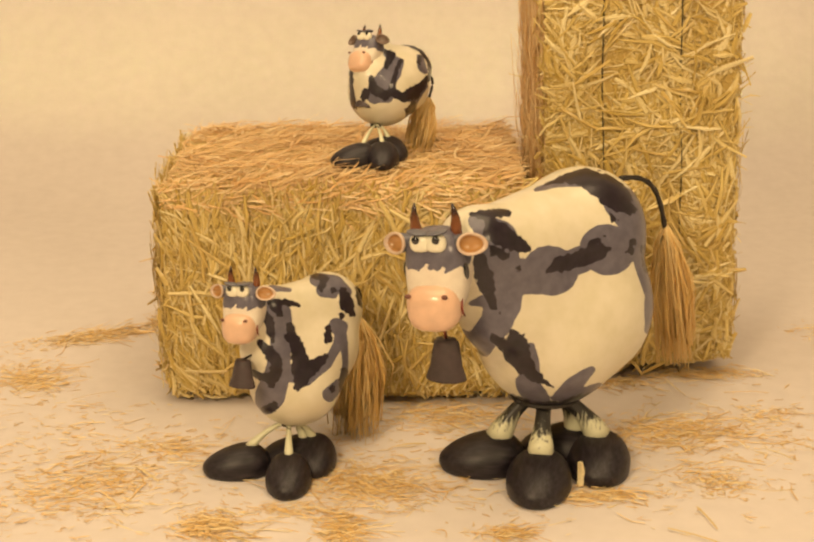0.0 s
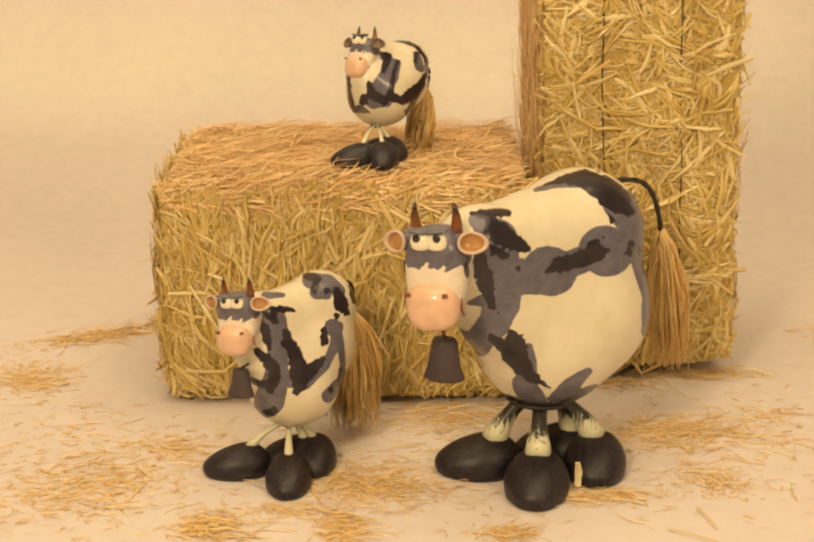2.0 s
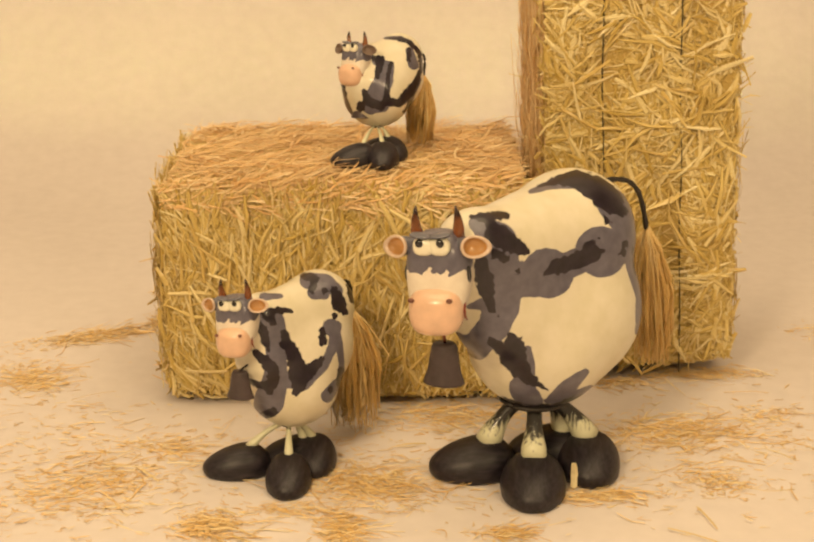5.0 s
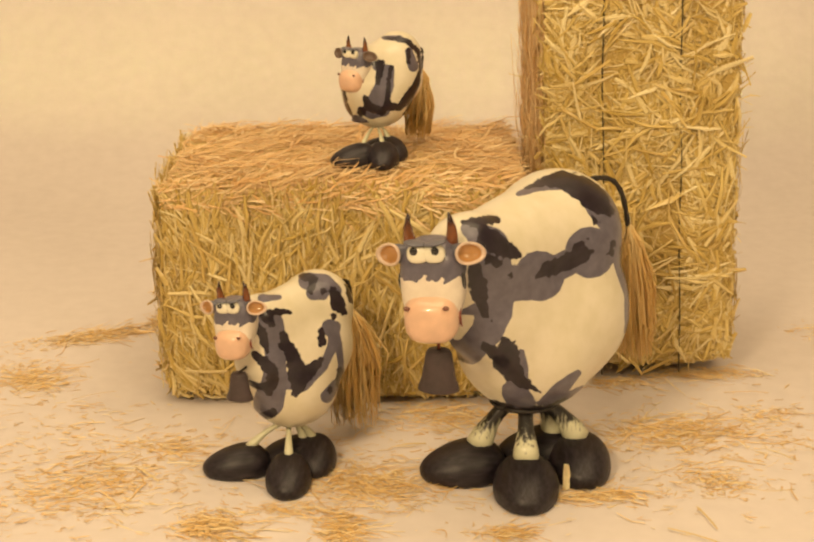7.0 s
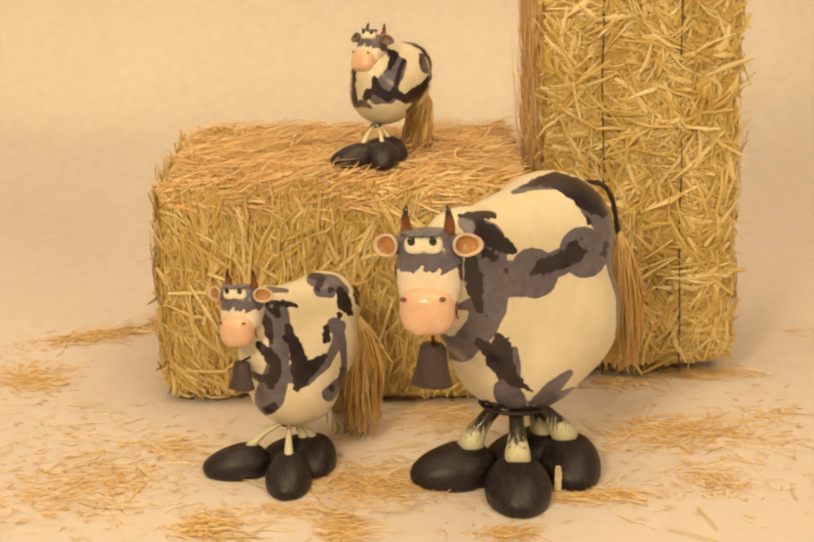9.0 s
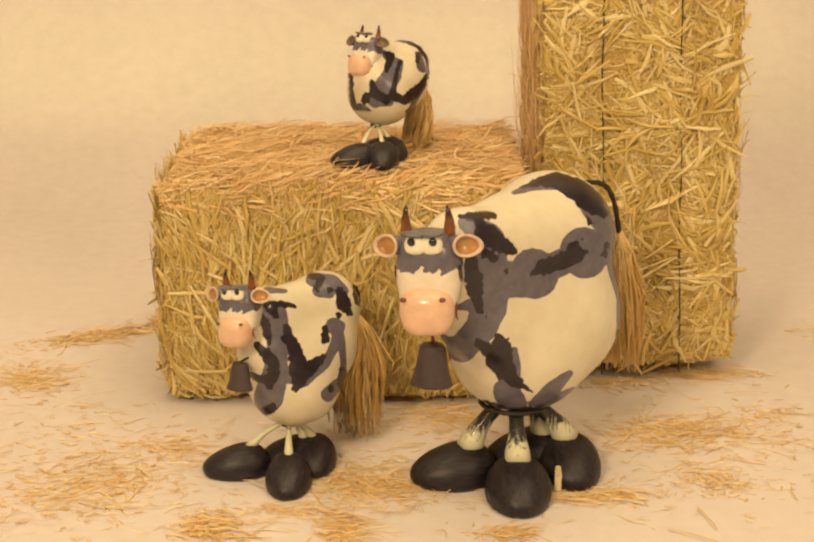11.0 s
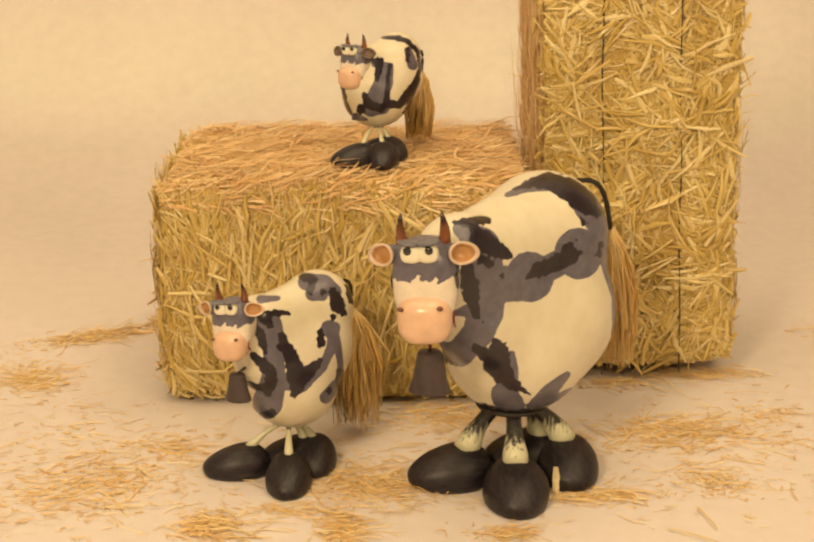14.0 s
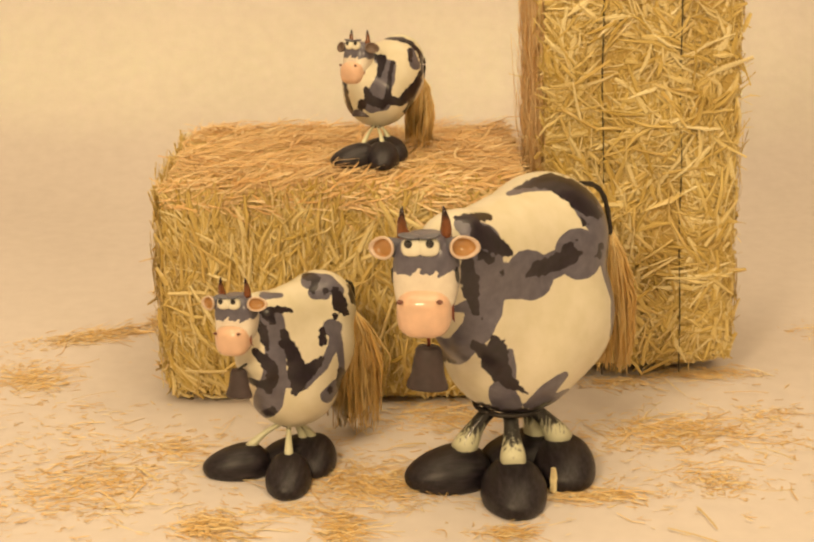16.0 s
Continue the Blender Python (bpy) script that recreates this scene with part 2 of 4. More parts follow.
def studio():
    wall = glazed("studio_wall", (0.6, 0.58, 0.55), 0.9, 0.0, 0.05, 5)
    for name, c, s in (("wall_north", (0, 2.45, 1.2), (5.0, 0.1, 2.6)), ("wall_south", (0, -2.55, 1.2), (5.0, 0.1, 2.6)),
                       ("wall_east", (2.45, 0, 1.2), (0.1, 4.96, 2.6)), ("wall_west", (-2.45, 0, 1.2), (0.1, 4.96, 2.6)),
                       ("ceiling", (0, 0, 2.55), (5.0, 5.2, 0.1)), ("floor", (0, 0, -0.14), (5.0, 5.2, 0.1))):
        bm = bmesh.new()
        bmesh.ops.create_cube(bm, size=1.0, matrix=Matrix.Translation(c) @ Matrix.Diagonal((*s, 1)))
        ob = part(name, bm, wall, None, smooth=False)
        tagged(ob, "plain light studio " + ("ceiling" if name == "ceiling" else "floor" if name == "floor" else "wall") + " out of view", name.split("_")[0], kind="structure")


sweep()
studio()


# ---- straw bales ----
def bale(name, label, lo, hi, rz, origin, faces, seed, lean=0.0, stalks=60, along_z=True):
    """A pressed straw bale: a lumpy core box from lo to hi, stalks on its seen faces."""
    rnd = random.Random(seed)
    thing = new(name)
    thing.matrix_basis = pose(*origin, 0, lean, rz)
    tagged(thing, label, "straw bale", group="straw bales")
    lo, hi = Vector(lo), Vector(hi)
    c, half = (lo + hi) / 2, (hi - lo) / 2

    def lump(p):
        return 0.006 * noise.noise(p * 22 + Vector((seed, 0, 0))) + 0.003 * noise.noise(p * 60)

    def warp(p):
        n = p.normalized()
        return p + n * lump(p) - n * 0.003
    core = blob("core", CORE, thing, Matrix.Translation(c), half, 9.0, 48, 72, warp, "packed straw core")
    for normal, count, along, loose, material, length, width, nm in faces:
        n = Vector(normal)
        u = Vector((0, 0, 1)) if abs(n.z) < 0.5 else Vector((1, 0, 0))
        v = n.cross(u)
        hu, hv, hn = abs(half.dot(u)), abs(half.dot(v)), abs(half.dot(n))
        places = []
        for i in range(count):
            a, b = rnd.uniform(-1, 1), rnd.uniform(-1, 1)
            ang = rnd.gauss(along, loose)
            d = (u * math.cos(ang) + v * math.sin(ang) + n * rnd.gauss(0, 0.14 if n.z > 0.5 else 0.06)).normalized()
            ln = rnd.uniform(*length) * rnd.uniform(0.5, 1.0)
            w = width[0] + (width[1] - width[0]) * rnd.random() ** 3.0
            edge = max(abs(a) ** 12, abs(b) ** 12) * 0.011
            p = c + u * (a * hu * 0.965) + v * (b * hv * 0.965) + n * (hn - 0.0035 - edge + rnd.uniform(-0.002, 0.006 if n.z > 0.5 else 0.004))
            p += n * lump(p - c)
            over = 0.006 if rnd.random() < 0.10 else -0.004
            # keep the stalk's far end on the bale, with a little overhang
            for ax, hx, q in ((u, hu, a * hu), (v, hv, b * hv)):
                out = q + d.dot(ax) * ln
                if abs(out) > hx + over:
                    p -= ax * math.copysign(abs(out) - hx - over + 0.006 * rnd.random(), out)
            nn = (n + Vector((rnd.gauss(0, 0.3), rnd.gauss(0, 0.3), rnd.gauss(0, 0.3)))).normalized()
            places.append((p, d, nn, ln, w))
        straws(nm, places, material, thing)
    # cut straw spilling over the front edge of a lying bale
    if along_z:
        places = []
        for i in range(900):
            x, f = rnd.uniform(lo.x + 0.006, hi.x - 0.03), rnd.random() ** 1.6
            p = Vector((x, lo.y + 0.010 * (1 - f) ** 2 - 0.001 + rnd.uniform(-0.002, 0.002), hi.z - 0.002 - 0.022 * f))
            d = Vector((1, rnd.gauss(0, 0.15), rnd.gauss(-0.1, 0.45))).normalized()
            places.append((p, d, Vector((0, -0.8, 0.6)), rnd.uniform(0.008, 0.034), rnd.uniform(0.0006, 0.0018)))
        straws("edge_straw", places, STRAW_TOP, thing)
    # loose ends sticking out past the corners
    places = []
    for i in range(420):
        q = Vector((rnd.choice((lo.x, hi.x)), rnd.uniform(lo.y, hi.y - 0.02), rnd.uniform(lo.z, hi.z))) if rnd.random() < 0.45 else Vector((rnd.uniform(lo.x, hi.x), rnd.choice((lo.y, hi.y)) if rnd.random() < 0.8 else rnd.uniform(lo.y, hi.y), hi.z))
        way = (q - c).normalized()
        inner = q - Vector((math.copysign(0.008, q.x - c.x), math.copysign(0.006, q.y - c.y), math.copysign(0.008, q.z - c.z)))
        d = (way * rnd.uniform(0.2, 0.7) + Vector((rnd.gauss(0, 0.6), rnd.gauss(0, 0.6), rnd.gauss(0, 0.6)))).normalized()
        d.z *= 0.35 if q.z > hi.z - 0.002 else 1.0
        if inner.z + d.z * 0.028 > lo.z + 0.003:
            places.append((inner, d, Vector((0, -0.8, 0.6)), rnd.uniform(0.010, 0.028), rnd.uniform(0.0005, 0.0015)))
    straws("stray_straw", places, STRAW_TOP if along_z else STRAW, thing)
    # the broad stalks that stand out of the front, one by one
    for i in range(stalks):
        st = new("straw_stalk", rnd.choice(STALKS))
        st.parent = thing
        st.matrix_basis = pose(rnd.uniform(lo.x + 0.02, hi.x - (0.02 if along_z else 0.055)), lo.y - rnd.uniform(0.0005, 0.0035), rnd.uniform(lo.z + 0.012, hi.z - 0.07)) @ pose(0, 0, 0, 90, 0, 0) @ pose(0, 0, 0, rnd.gauss(0, 25), rnd.gauss(0, 3), rnd.gauss(90 if along_z else 20, 40 if along_z else 60))
    return thing


low_bale = bale("straw_bale", "golden rectangular straw bale lying flat on the white paper", (-0.160, 0, 0), (0.160, 0.217, 0.2), 0, (-0.052, -0.016, 0),
     [((0, -1, 0), 12500, 0.0, 0.55, STRAW, (0.010, 0.060), (0.0010, 0.0046), "front_straw"),
      ((0, 0, 1), 8500, 0.0, 0.9, STRAW_TOP, (0.012, 0.05), (0.0006, 0.0020), "top_straw"),
      ((-1, 0, 0), 2200, 0.0, 0.8, STRAW, (0.02, 0.06), (0.001, 0.003), "side_straw")], 3)
tall_bale = bale("straw_bale", "golden straw bale standing on end with two binding wires", (-0.089, 0, 0), (0.089, 0.18, 0.40), 0, (0.207, 0.043, 0.003),
     [((0, -1, 0), 12500, 1.1, 1.2, STRAW, (0.010, 0.055), (0.0010, 0.0060), "front_straw"),
      ((-1, 0, 0), 4200, 0.0, 0.3, STRAW_TOP, (0.03, 0.10), (0.0008, 0.002), "side_straw"),
      ((1, 0, 0), 500, 0.0, 0.5, STRAW, (0.03, 0.08), (0.001, 0.003), "side_straw")], 8, -2.0, 75, False)
for x, skew in ((-0.0335, 0.0), (0.0350, -0.0115)):
    pts = [(x + skew * z + 0.0006 * math.sin(z * 40), -0.0015 + 0.002 * math.sin(z * 55), z) for z in [0.004 + 0.0198 * i for i in range(21)]]
    link_mesh("wire", *tube(pts, [0.0006] * len(pts), 6), WIRE, tall_bale, label="thin dark binding wire")


def litter():
    """Loose stalks and chaff on the paper, thickest in drifts round the bales and the cows."""
    rnd = random.Random(5)
    # drift: centre, half length and width, turn, count
    drifts = [(0.214, -0.072, 0.056, 0.027, 4, 620), (0.234, -0.158, 0.022, 0.020, 0, 150), (0.137, -0.187, 0.039, 0.010, 0, 240), (-0.146, -0.235, 0.019, 0.018, 0, 330), (-0.033, -0.167, 0.038, 0.027, 0, 620),
              (-0.050, -0.240, 0.012, 0.019, 0, 250), (0.069, -0.247, 0.015, 0.009, 0, 140), (-0.340, 0.044, 0.025, 0.032, 25, 330), (-0.296, 0.153, 0.052, 0.013, 22, 420), (-0.251, -0.172, 0.059, 0.044, 12, 600),
              (0.029, -0.035, 0.050, 0.026, 0, 430), (-0.190, -0.099, 0.029, 0.016, 0, 150), (-0.086, -0.210, 0.023, 0.008, 0, 110), (0.182, 0.034, 0.028, 0.010, 0, 160), (0.260, 0.056, 0.042, 0.012, 0, 260),
              (-0.247, 0.193, 0.008, 0.021, 0, 90), (0.305, -0.035, 0.022, 0.015, 0, 50), (0.379, 0.164, 0.013, 0.020, 0, 30), (0.0, -0.14, 0.27, 0.08, 0, 700), (-0.28, -0.08, 0.07, 0.07, 0, 160),
              (0.28, -0.06, 0.07, 0.05, -30, 160)]
    places = []
    for x, y, sx, sy, turn, n in drifts:
        c, sn = math.cos(radians(turn)), math.sin(radians(turn))
        for i in range(int(n * 1.45)):
            a, b = rnd.gauss(0, sx * 0.66), rnd.gauss(0, sy * 0.70)
            p = Vector((x + a * c - b * sn, y + a * sn + b * c, 0.0006 + 0.0022 * rnd.random() ** 2))
            ang = radians(turn) * 0.5 + rnd.gauss(0.0, 0.6)
            d = Vector((math.cos(ang), math.sin(ang), rnd.uniform(-0.01, 0.04))).normalized()
            long = rnd.random() < 0.06
            places.append((p, d, Vector((rnd.gauss(0, 0.2), rnd.gauss(0, 0.2), 1)).normalized(), rnd.uniform(0.018, 0.045) if long else rnd.uniform(0.002, 0.011), rnd.uniform(0.0004, 0.0014)))
    ob = straws("loose_straw", places, LITTER, None)
    tagged(ob, "loose golden straw stalks and chaff scattered on white paper", "straw", kind="stuff")


litter()
rnd = random.Random(21)
for i in range(34):
    m = pose(rnd.gauss(0.0, 0.20), rnd.gauss(-0.15, 0.06), 0.0022, 0, rnd.uniform(-2, 0), rnd.gauss(0, 40))
    if any((m.translation.xy - Vector(c)).length < 0.085 for c in ((0.09, -0.139), (-0.092, -0.133))) or m.translation.y > -0.03:
        continue
    st = new("straw_stalk", STALKS[i % 8])
    st.matrix_basis = m @ Matrix.Diagonal((1.0, 0.5, 0.5, 1.0))
    tagged(st, "single pale golden straw stalk lying on white paper", "straw", group="loose straw stalks")


# ---- the cow figures ----
class Daubs:
    """Brush strokes on a cow: chains of (forward, left, up, radius) in the cow's own space."""

    def __init__(self, way):
        self.way = way
        self.all = {"daub_gray": [], "daub_dark": []}

    def gray(self, *chain):
        self.all["daub_gray"].append(chain)

    def dark(self, *chain):
        self.all["daub_dark"].append(chain)


def round_cone(p, a, b, r1, r2):
    """Distance from the points p to the hull of two balls."""
    ba = b - a
    l2, rr = ba @ ba, r1 - r2
    a2, il2 = l2 - rr * rr, 1 / l2
    pa = p - a
    y = pa @ ba
    z = y - l2
    x2 = ((pa * l2 - np.outer(y, ba)) ** 2).sum(1)
    y2, z2 = y * y * l2, z * z * l2
    k = np.sign(rr) * rr * rr * x2
    d = (np.sqrt(np.maximum(x2 * a2 * il2, 0)) + y * rr) * il2 - r1
    d = np.where(np.sign(y) * a2 * y2 < k, np.sqrt(x2 + y2) * il2 - r1, d)
    return np.where(np.sign(z) * a2 * z2 > k, np.sqrt(x2 + z2) * il2 - r2, d)


def body_distance(p, balls, k):
    """The blended hull of rump, belly, neck, flank and chest balls, each (forward, up, radius)."""
    d = None
    for i, j in ((0, 3), (3, 1), (0, 2), (3, 2), (2, 4), (4, 1), (4, 3)):
        e = round_cone(p, np.array([balls[i][0], 0, balls[i][1]]), np.array([balls[j][0], 0, balls[j][1]]), balls[i][2], balls[j][2])
        d = e if d is None else np.where(np.abs(d - e) < k, np.minimum(d, e) - (k - np.abs(d - e)) ** 2 / (4 * k), np.minimum(d, e))
    return d


def cow_body(cow, balls, k, hub, daubs, size):
    rows, cols = 150, 210
    th = np.concatenate([[0.0], np.repeat(np.pi * np.arange(1, rows) / rows, cols), [np.pi]])
    ph = np.concatenate([[0.0], np.tile(2 * np.pi * np.arange(cols) / cols, rows - 1), [0.0]])
    way = np.stack([np.sin(th) * np.cos(ph), np.sin(th) * np.sin(ph), np.cos(th)], 1)
    heart = np.array([(balls[0][0] + balls[1][0]) / 2, 0, (balls[0][1] + balls[1][1]) / 2])
    lo, hi = np.zeros(len(way)), np.full(len(way), 0.3)
    for _ in range(26):
        mid = (lo + hi) / 2
        inside = body_distance(heart + way * mid[:, None], balls, k) < 0
        lo, hi = np.where(inside, mid, lo), np.where(inside, hi, mid)
    pts = heart + way * lo[:, None]
    body = link_mesh("body", pts - np.array([0, 0, hub]), shell_faces(rows, cols), hide_paint("painted_hide", size), cow, label="cream glazed egg body with grey and black patches")
    brush = np.array(daubs.way) / np.linalg.norm(daubs.way)   # the patches run through to the far flank
    for key, chains in daubs.all.items():
        dist = np.full(len(pts), 1.0)
        for chain in chains:
            links = list(zip(chain, chain[1:])) or [(chain[0], chain[0])]
            for s, e in links:
                a = np.array(s[:3])
                ab = np.array(e[:3]) - a
                ab = ab - (ab @ brush) * brush
                rel = pts - a
                rel = rel - np.outer(rel @ brush, brush)
                t = np.clip((rel @ ab) / max(ab @ ab, 1e-9), 0, 1)
                r = s[3] + (e[3] - s[3]) * t
                dist = np.minimum(dist, np.linalg.norm(rel - t[:, None] * ab, axis=1) - r)
        body.data.attributes.new(key, "FLOAT", "POINT").data.foreach_set("value", dist.astype(np.float32))
    body.location = (0, 0, hub)
    return body


def hoof(cow, at, turn, length, width, height):
    """A long seed-shaped hoof, pointed at the toe, flat below."""
    m = pose(at[0], at[1], 0, 0, 0, turn)

    def warp(p):
        f = (p.x / length + 1) / 2
        p.y *= 1.0 - 0.42 * max(0.0, f - 0.42) ** 1.3
        p.z *= 1.0 - 0.62 * max(0.0, f - 0.25)
        p.z = max(p.z, -height * 0.28) + height * 0.28
        return p
    ob = blob("hoof", HOOF, cow, Matrix.Identity(4), (length, width, height), 2.25, 20, 30, warp, "brushed charcoal hoof")
    ob.matrix_basis = m
    return ob


def tassel(parent, top, tip, width, count, seed):
    rnd = random.Random(seed)
    top, tip = Vector(top), Vector(tip)
    verts, faces = [], []
    for i in range(count):
        a, r = rnd.uniform(0, 2 * math.pi), math.sqrt(rnd.random()) * width
        off = Vector((r * math.cos(a), r * math.sin(a), 0))
        end = tip + off + Vector((0, 0, rnd.uniform(-0.06, 0.40) * (top - tip).length))
        curl = Vector((rnd.gauss(0, 0.25), rnd.gauss(0, 0.25), 0)) * width
        pts = [top + off * 0.12, top.lerp(end, 0.2) + off * 0.5, top.lerp(end, 0.6) + off * 0.3 + curl, end + curl * 0.4]
        w = rnd.uniform(0.0003, 0.0008) * (0.6 + 0.4 * min(1.0, width / 0.015))
        v, f = tube(pts, [w, w, w, w * 0.6], 4)
        k = len(verts)
        verts += v
        faces += [tuple(q + k for q in face) for face in f]
    return tagged(link_mesh("tail_tassel", verts, faces, RAFFIA, parent, label="frayed tan raffia tail tassel"), kind="stuff")


def cow_figure(label, place, heading, balls, blend, hub, daubs, size, hooves, hoof_size, leg_width, skull, head_turn, bell_at, tail_top, tail_mid, tail_tip, tail_width, chin=-0.041, head_roll=0.0):
    """A wobbling cow: an egg body on a spring over four splayed legs. Local axes: forward, left, up."""
    cow = new("cow_figurine")
    cow.matrix_basis = pose(*place, 0, 0, heading)
    tagged(cow, label, "cow figurine", group="cow figurines")
    body = cow_body(cow, balls, blend, hub, daubs, size)
    down = Matrix.Translation((0, 0, -hub))
    # legs, hooves and the spring collar stay on the ground
    for x, y, turn in hooves:
        hoof(cow, (x, y), turn, *hoof_size)
        out = Vector((math.cos(radians(turn)), math.sin(radians(turn)), 0))
        foot = Vector((x, y, hoof_size[2] * 1.02)) - out * hoof_size[0] * 0.35
        top = Vector((0, 0, hub + 0.0045)) + Vector((foot.x, foot.y, 0)).normalized() * leg_width * (2.0 if size > 0.9 else 1.3)
        pts = [foot.lerp(top, i / 6) + Vector((0, 0, 0.004 * size * math.sin(math.pi * i / 6))) for i in range(7)]
        link_mesh("leg", *tube(pts, [leg_width * w for w in (1.5, 1.4, 1.12, 0.92, 0.85, 0.85, 0.9)], 14), LEG if size > 0.9 else PALE_LEG, cow, label="cream leg with black brush streaks")
    round_r = 0.026 if size > 0.9 else 0.008 * size
    ring = [(round_r * math.cos(a), round_r * math.sin(a), hub + (0.0075 if size > 0.9 else 0.003)) for a in (2 * math.pi * i / 24 for i in range(25))]
    link_mesh("collar", *tube(ring, [0.002 * size] * 25, 8), CORD, cow, label="thin black ring under the belly")
    # head: a gray skull with a white nose band, turned on the neck
    s = size
    hm = down @ Matrix.Translation(skull) @ pose(0, 0, 0, 0, 0, head_turn) @ pose(0, 0, 0, head_roll, 0, 0)

    def jaw(p):
        f = max(0.0, -p.z / (0.038 * s))
        p.x += 0.010 * s * f
        p.y *= 1.0 - 0.22 * f
        return p
    head = blob("head", face_material(-0.014 * s, 0.012 * s), body, Matrix.Translation((0, 0, (chin - 0.003) * 0.5 * s)), (0.0205 * s, 0.0228 * s, (0.0145 - chin) * 0.6 * s), 2.8, 28, 40, jaw, "grey glazed head with white nose band")
    head.matrix_basis = hm

    def add(name, mat, p, radii, power=2.0, turn=(0, 0, 0), label="", warp=None):
        return blob(name, mat, body, hm @ pose(p[0] * s, p[1] * s, p[2] * s, *turn), [r * s for r in radii], power, 14, 22, warp, label)
    add("muzzle", PINK, (0.014, 0, chin - 0.0005), (0.0178, 0.0188, 0.0172), 2.9, (0, 4, 0), "glossy pink muzzle")
    for y in (-1, 1):
        add("nostril", NOSTRIL, (0.0300, y * 0.0135, chin + 0.0105), (0.0016, 0.0023, 0.0017))
        add("eye", EYE_WHITE, (0.0172, y * 0.0056, 0.0042), (0.0050, 0.0076, 0.0064), 2.6, label="white eye under a frowning brow")
        add("pupil", BLACK, (0.0220, y * 0.0074, 0.0075), (0.0016, 0.0028, 0.0029))
        add("eyelid", GRAY_GLAZE, (0.0176, y * 0.0070, 0.0120), (0.0064, 0.0080, 0.0018), 2.0, (y * 8, 0, 0))
        if size > 0.9:
            add("cheek_patch", BLACK, (0.006, y * 0.0222, -0.0185), (0.0042, 0.0012, 0.0065), 2.0, (0, 18, 0), "small black daub on the cheek")
        # a cupped ear: trumpet shell with a pale rim and a brown lining
        aim = Vector((0.86, y * 0.46, 0.10)).normalized()
        out = Vector((-0.30, y * 0.95, -0.12))
        out = (out - aim * out.dot(aim)).normalized()
        up = aim.cross(out)
        em = hm @ Matrix.Translation((-0.005 * s, y * 0.0200 * s, 0.0 * s)) @ Matrix((out, up, aim)).transposed().to_4x4()
        for nm, mat, prof, lab in (("ear", GRAY_GLAZE, ((0.002, -0.004), (0.0055, 0.002), (0.0085, 0.008), (0.0108, 0.0145)), "cupped grey ear with pale rim, brown inside"),
                                   ("ear_rim", EAR_RIM if size > 0.6 else BROWN_GRAY, ((0.0108, 0.0143), (0.0117, 0.0158), (0.0112, 0.0170), (0.0096, 0.0168), (0.0086, 0.0152)), ""),
                                   ("ear_lining", EAR_IN if size > 0.6 else BROWN_GRAY, ((0.0090, 0.0158), (0.0080, 0.0136), (0.0055, 0.0120), (0.0, 0.0114)), "")):
            v, fc = [], []
            for r, z in prof:
                v += [em @ Vector(((r * (0.96 + 0.14 * math.cos(a)) * math.cos(a) - (0.010 - 0.6 * z if z < 0.01 and nm == "ear" else 0.0)) * s, r * 0.70 * s * math.sin(a), z * s)) for a in (2 * math.pi * q / 22 for q in range(22))]
            for k in range(len(prof) - 1):
                fc += [(k * 22 + q, k * 22 + (q + 1) % 22, (k + 1) * 22 + (q + 1) % 22, (k + 1) * 22 + q) for q in range(22)]
            link_mesh(nm, v, fc, mat, body, label=lab)
        lip = [hm @ Vector(((0.013 - 0.006 * q * q) * s, y * 0.0190 * s, (chin - 0.002 + 0.0085 * q) * s)) for q in (-1, -0.5, 0, 0.5, 1)]
        link_mesh("mouth_line", *tube(lip, [0.0004 * s, 0.0009 * s, 0.0011 * s, 0.0009 * s, 0.0004 * s], 8), MOUTH, body)
        pts = [hm @ Vector(q) for q in ((0, y * 0.0146 * s, 0.004 * s), (0, y * 0.0150 * s, 0.012 * s), (0.0005 * s, y * 0.0153 * s, 0.018 * s), (0.001 * s, y * 0.0147 * s, 0.0245 * s), (0.0012 * s, y * 0.0140 * s, 0.0285 * s))]
        link_mesh("horn", *tube(pts, [r * s for r in (0.0047, 0.0041, 0.0032, 0.0018, 0.0006)], 12), HORN, body, label="glossy brown horn with dark tip")
    # bell on a loop under the chin
    b = Vector(bell_at) - Vector((0, 0, hub))
    prof = [(0.001, 0.017), (0.0085, 0.0165), (0.0105, 0.0135), (0.0120, 0.004), (0.0135, -0.006), (0.0165, -0.0145), (0.0168, -0.0165), (0.0150, -0.0165), (0.011, -0.004), (0.001, 0.0)]
    verts, faces = [], []
    for r, z in prof:
        verts += [b + Vector((r * 0.66 * s * math.cos(a), r * 0.9 * s * math.sin(a), (z * 0.92 + 0.00136) * s)) for a in (2 * math.pi * j / 28 for j in range(28))]
    for i in range(len(prof) - 1):
        faces += [(i * 28 + j, (i + 1) * 28 + j, (i + 1) * 28 + (j + 1) % 28, i * 28 + (j + 1) % 28) for j in range(28)]
    bell = link_mesh("bell", [v - b - Vector((0, 0, 0.017 * s)) for v in verts], faces, BELL, body, label="dark bronze cowbell under the chin")
    bell.matrix_basis = Matrix.Translation(b + Vector((0, 0, 0.017 * s))) @ pose(0, 0, 0, 0, 0, head_turn)
    lift = b + Vector((0, 0, 0.017 * s))
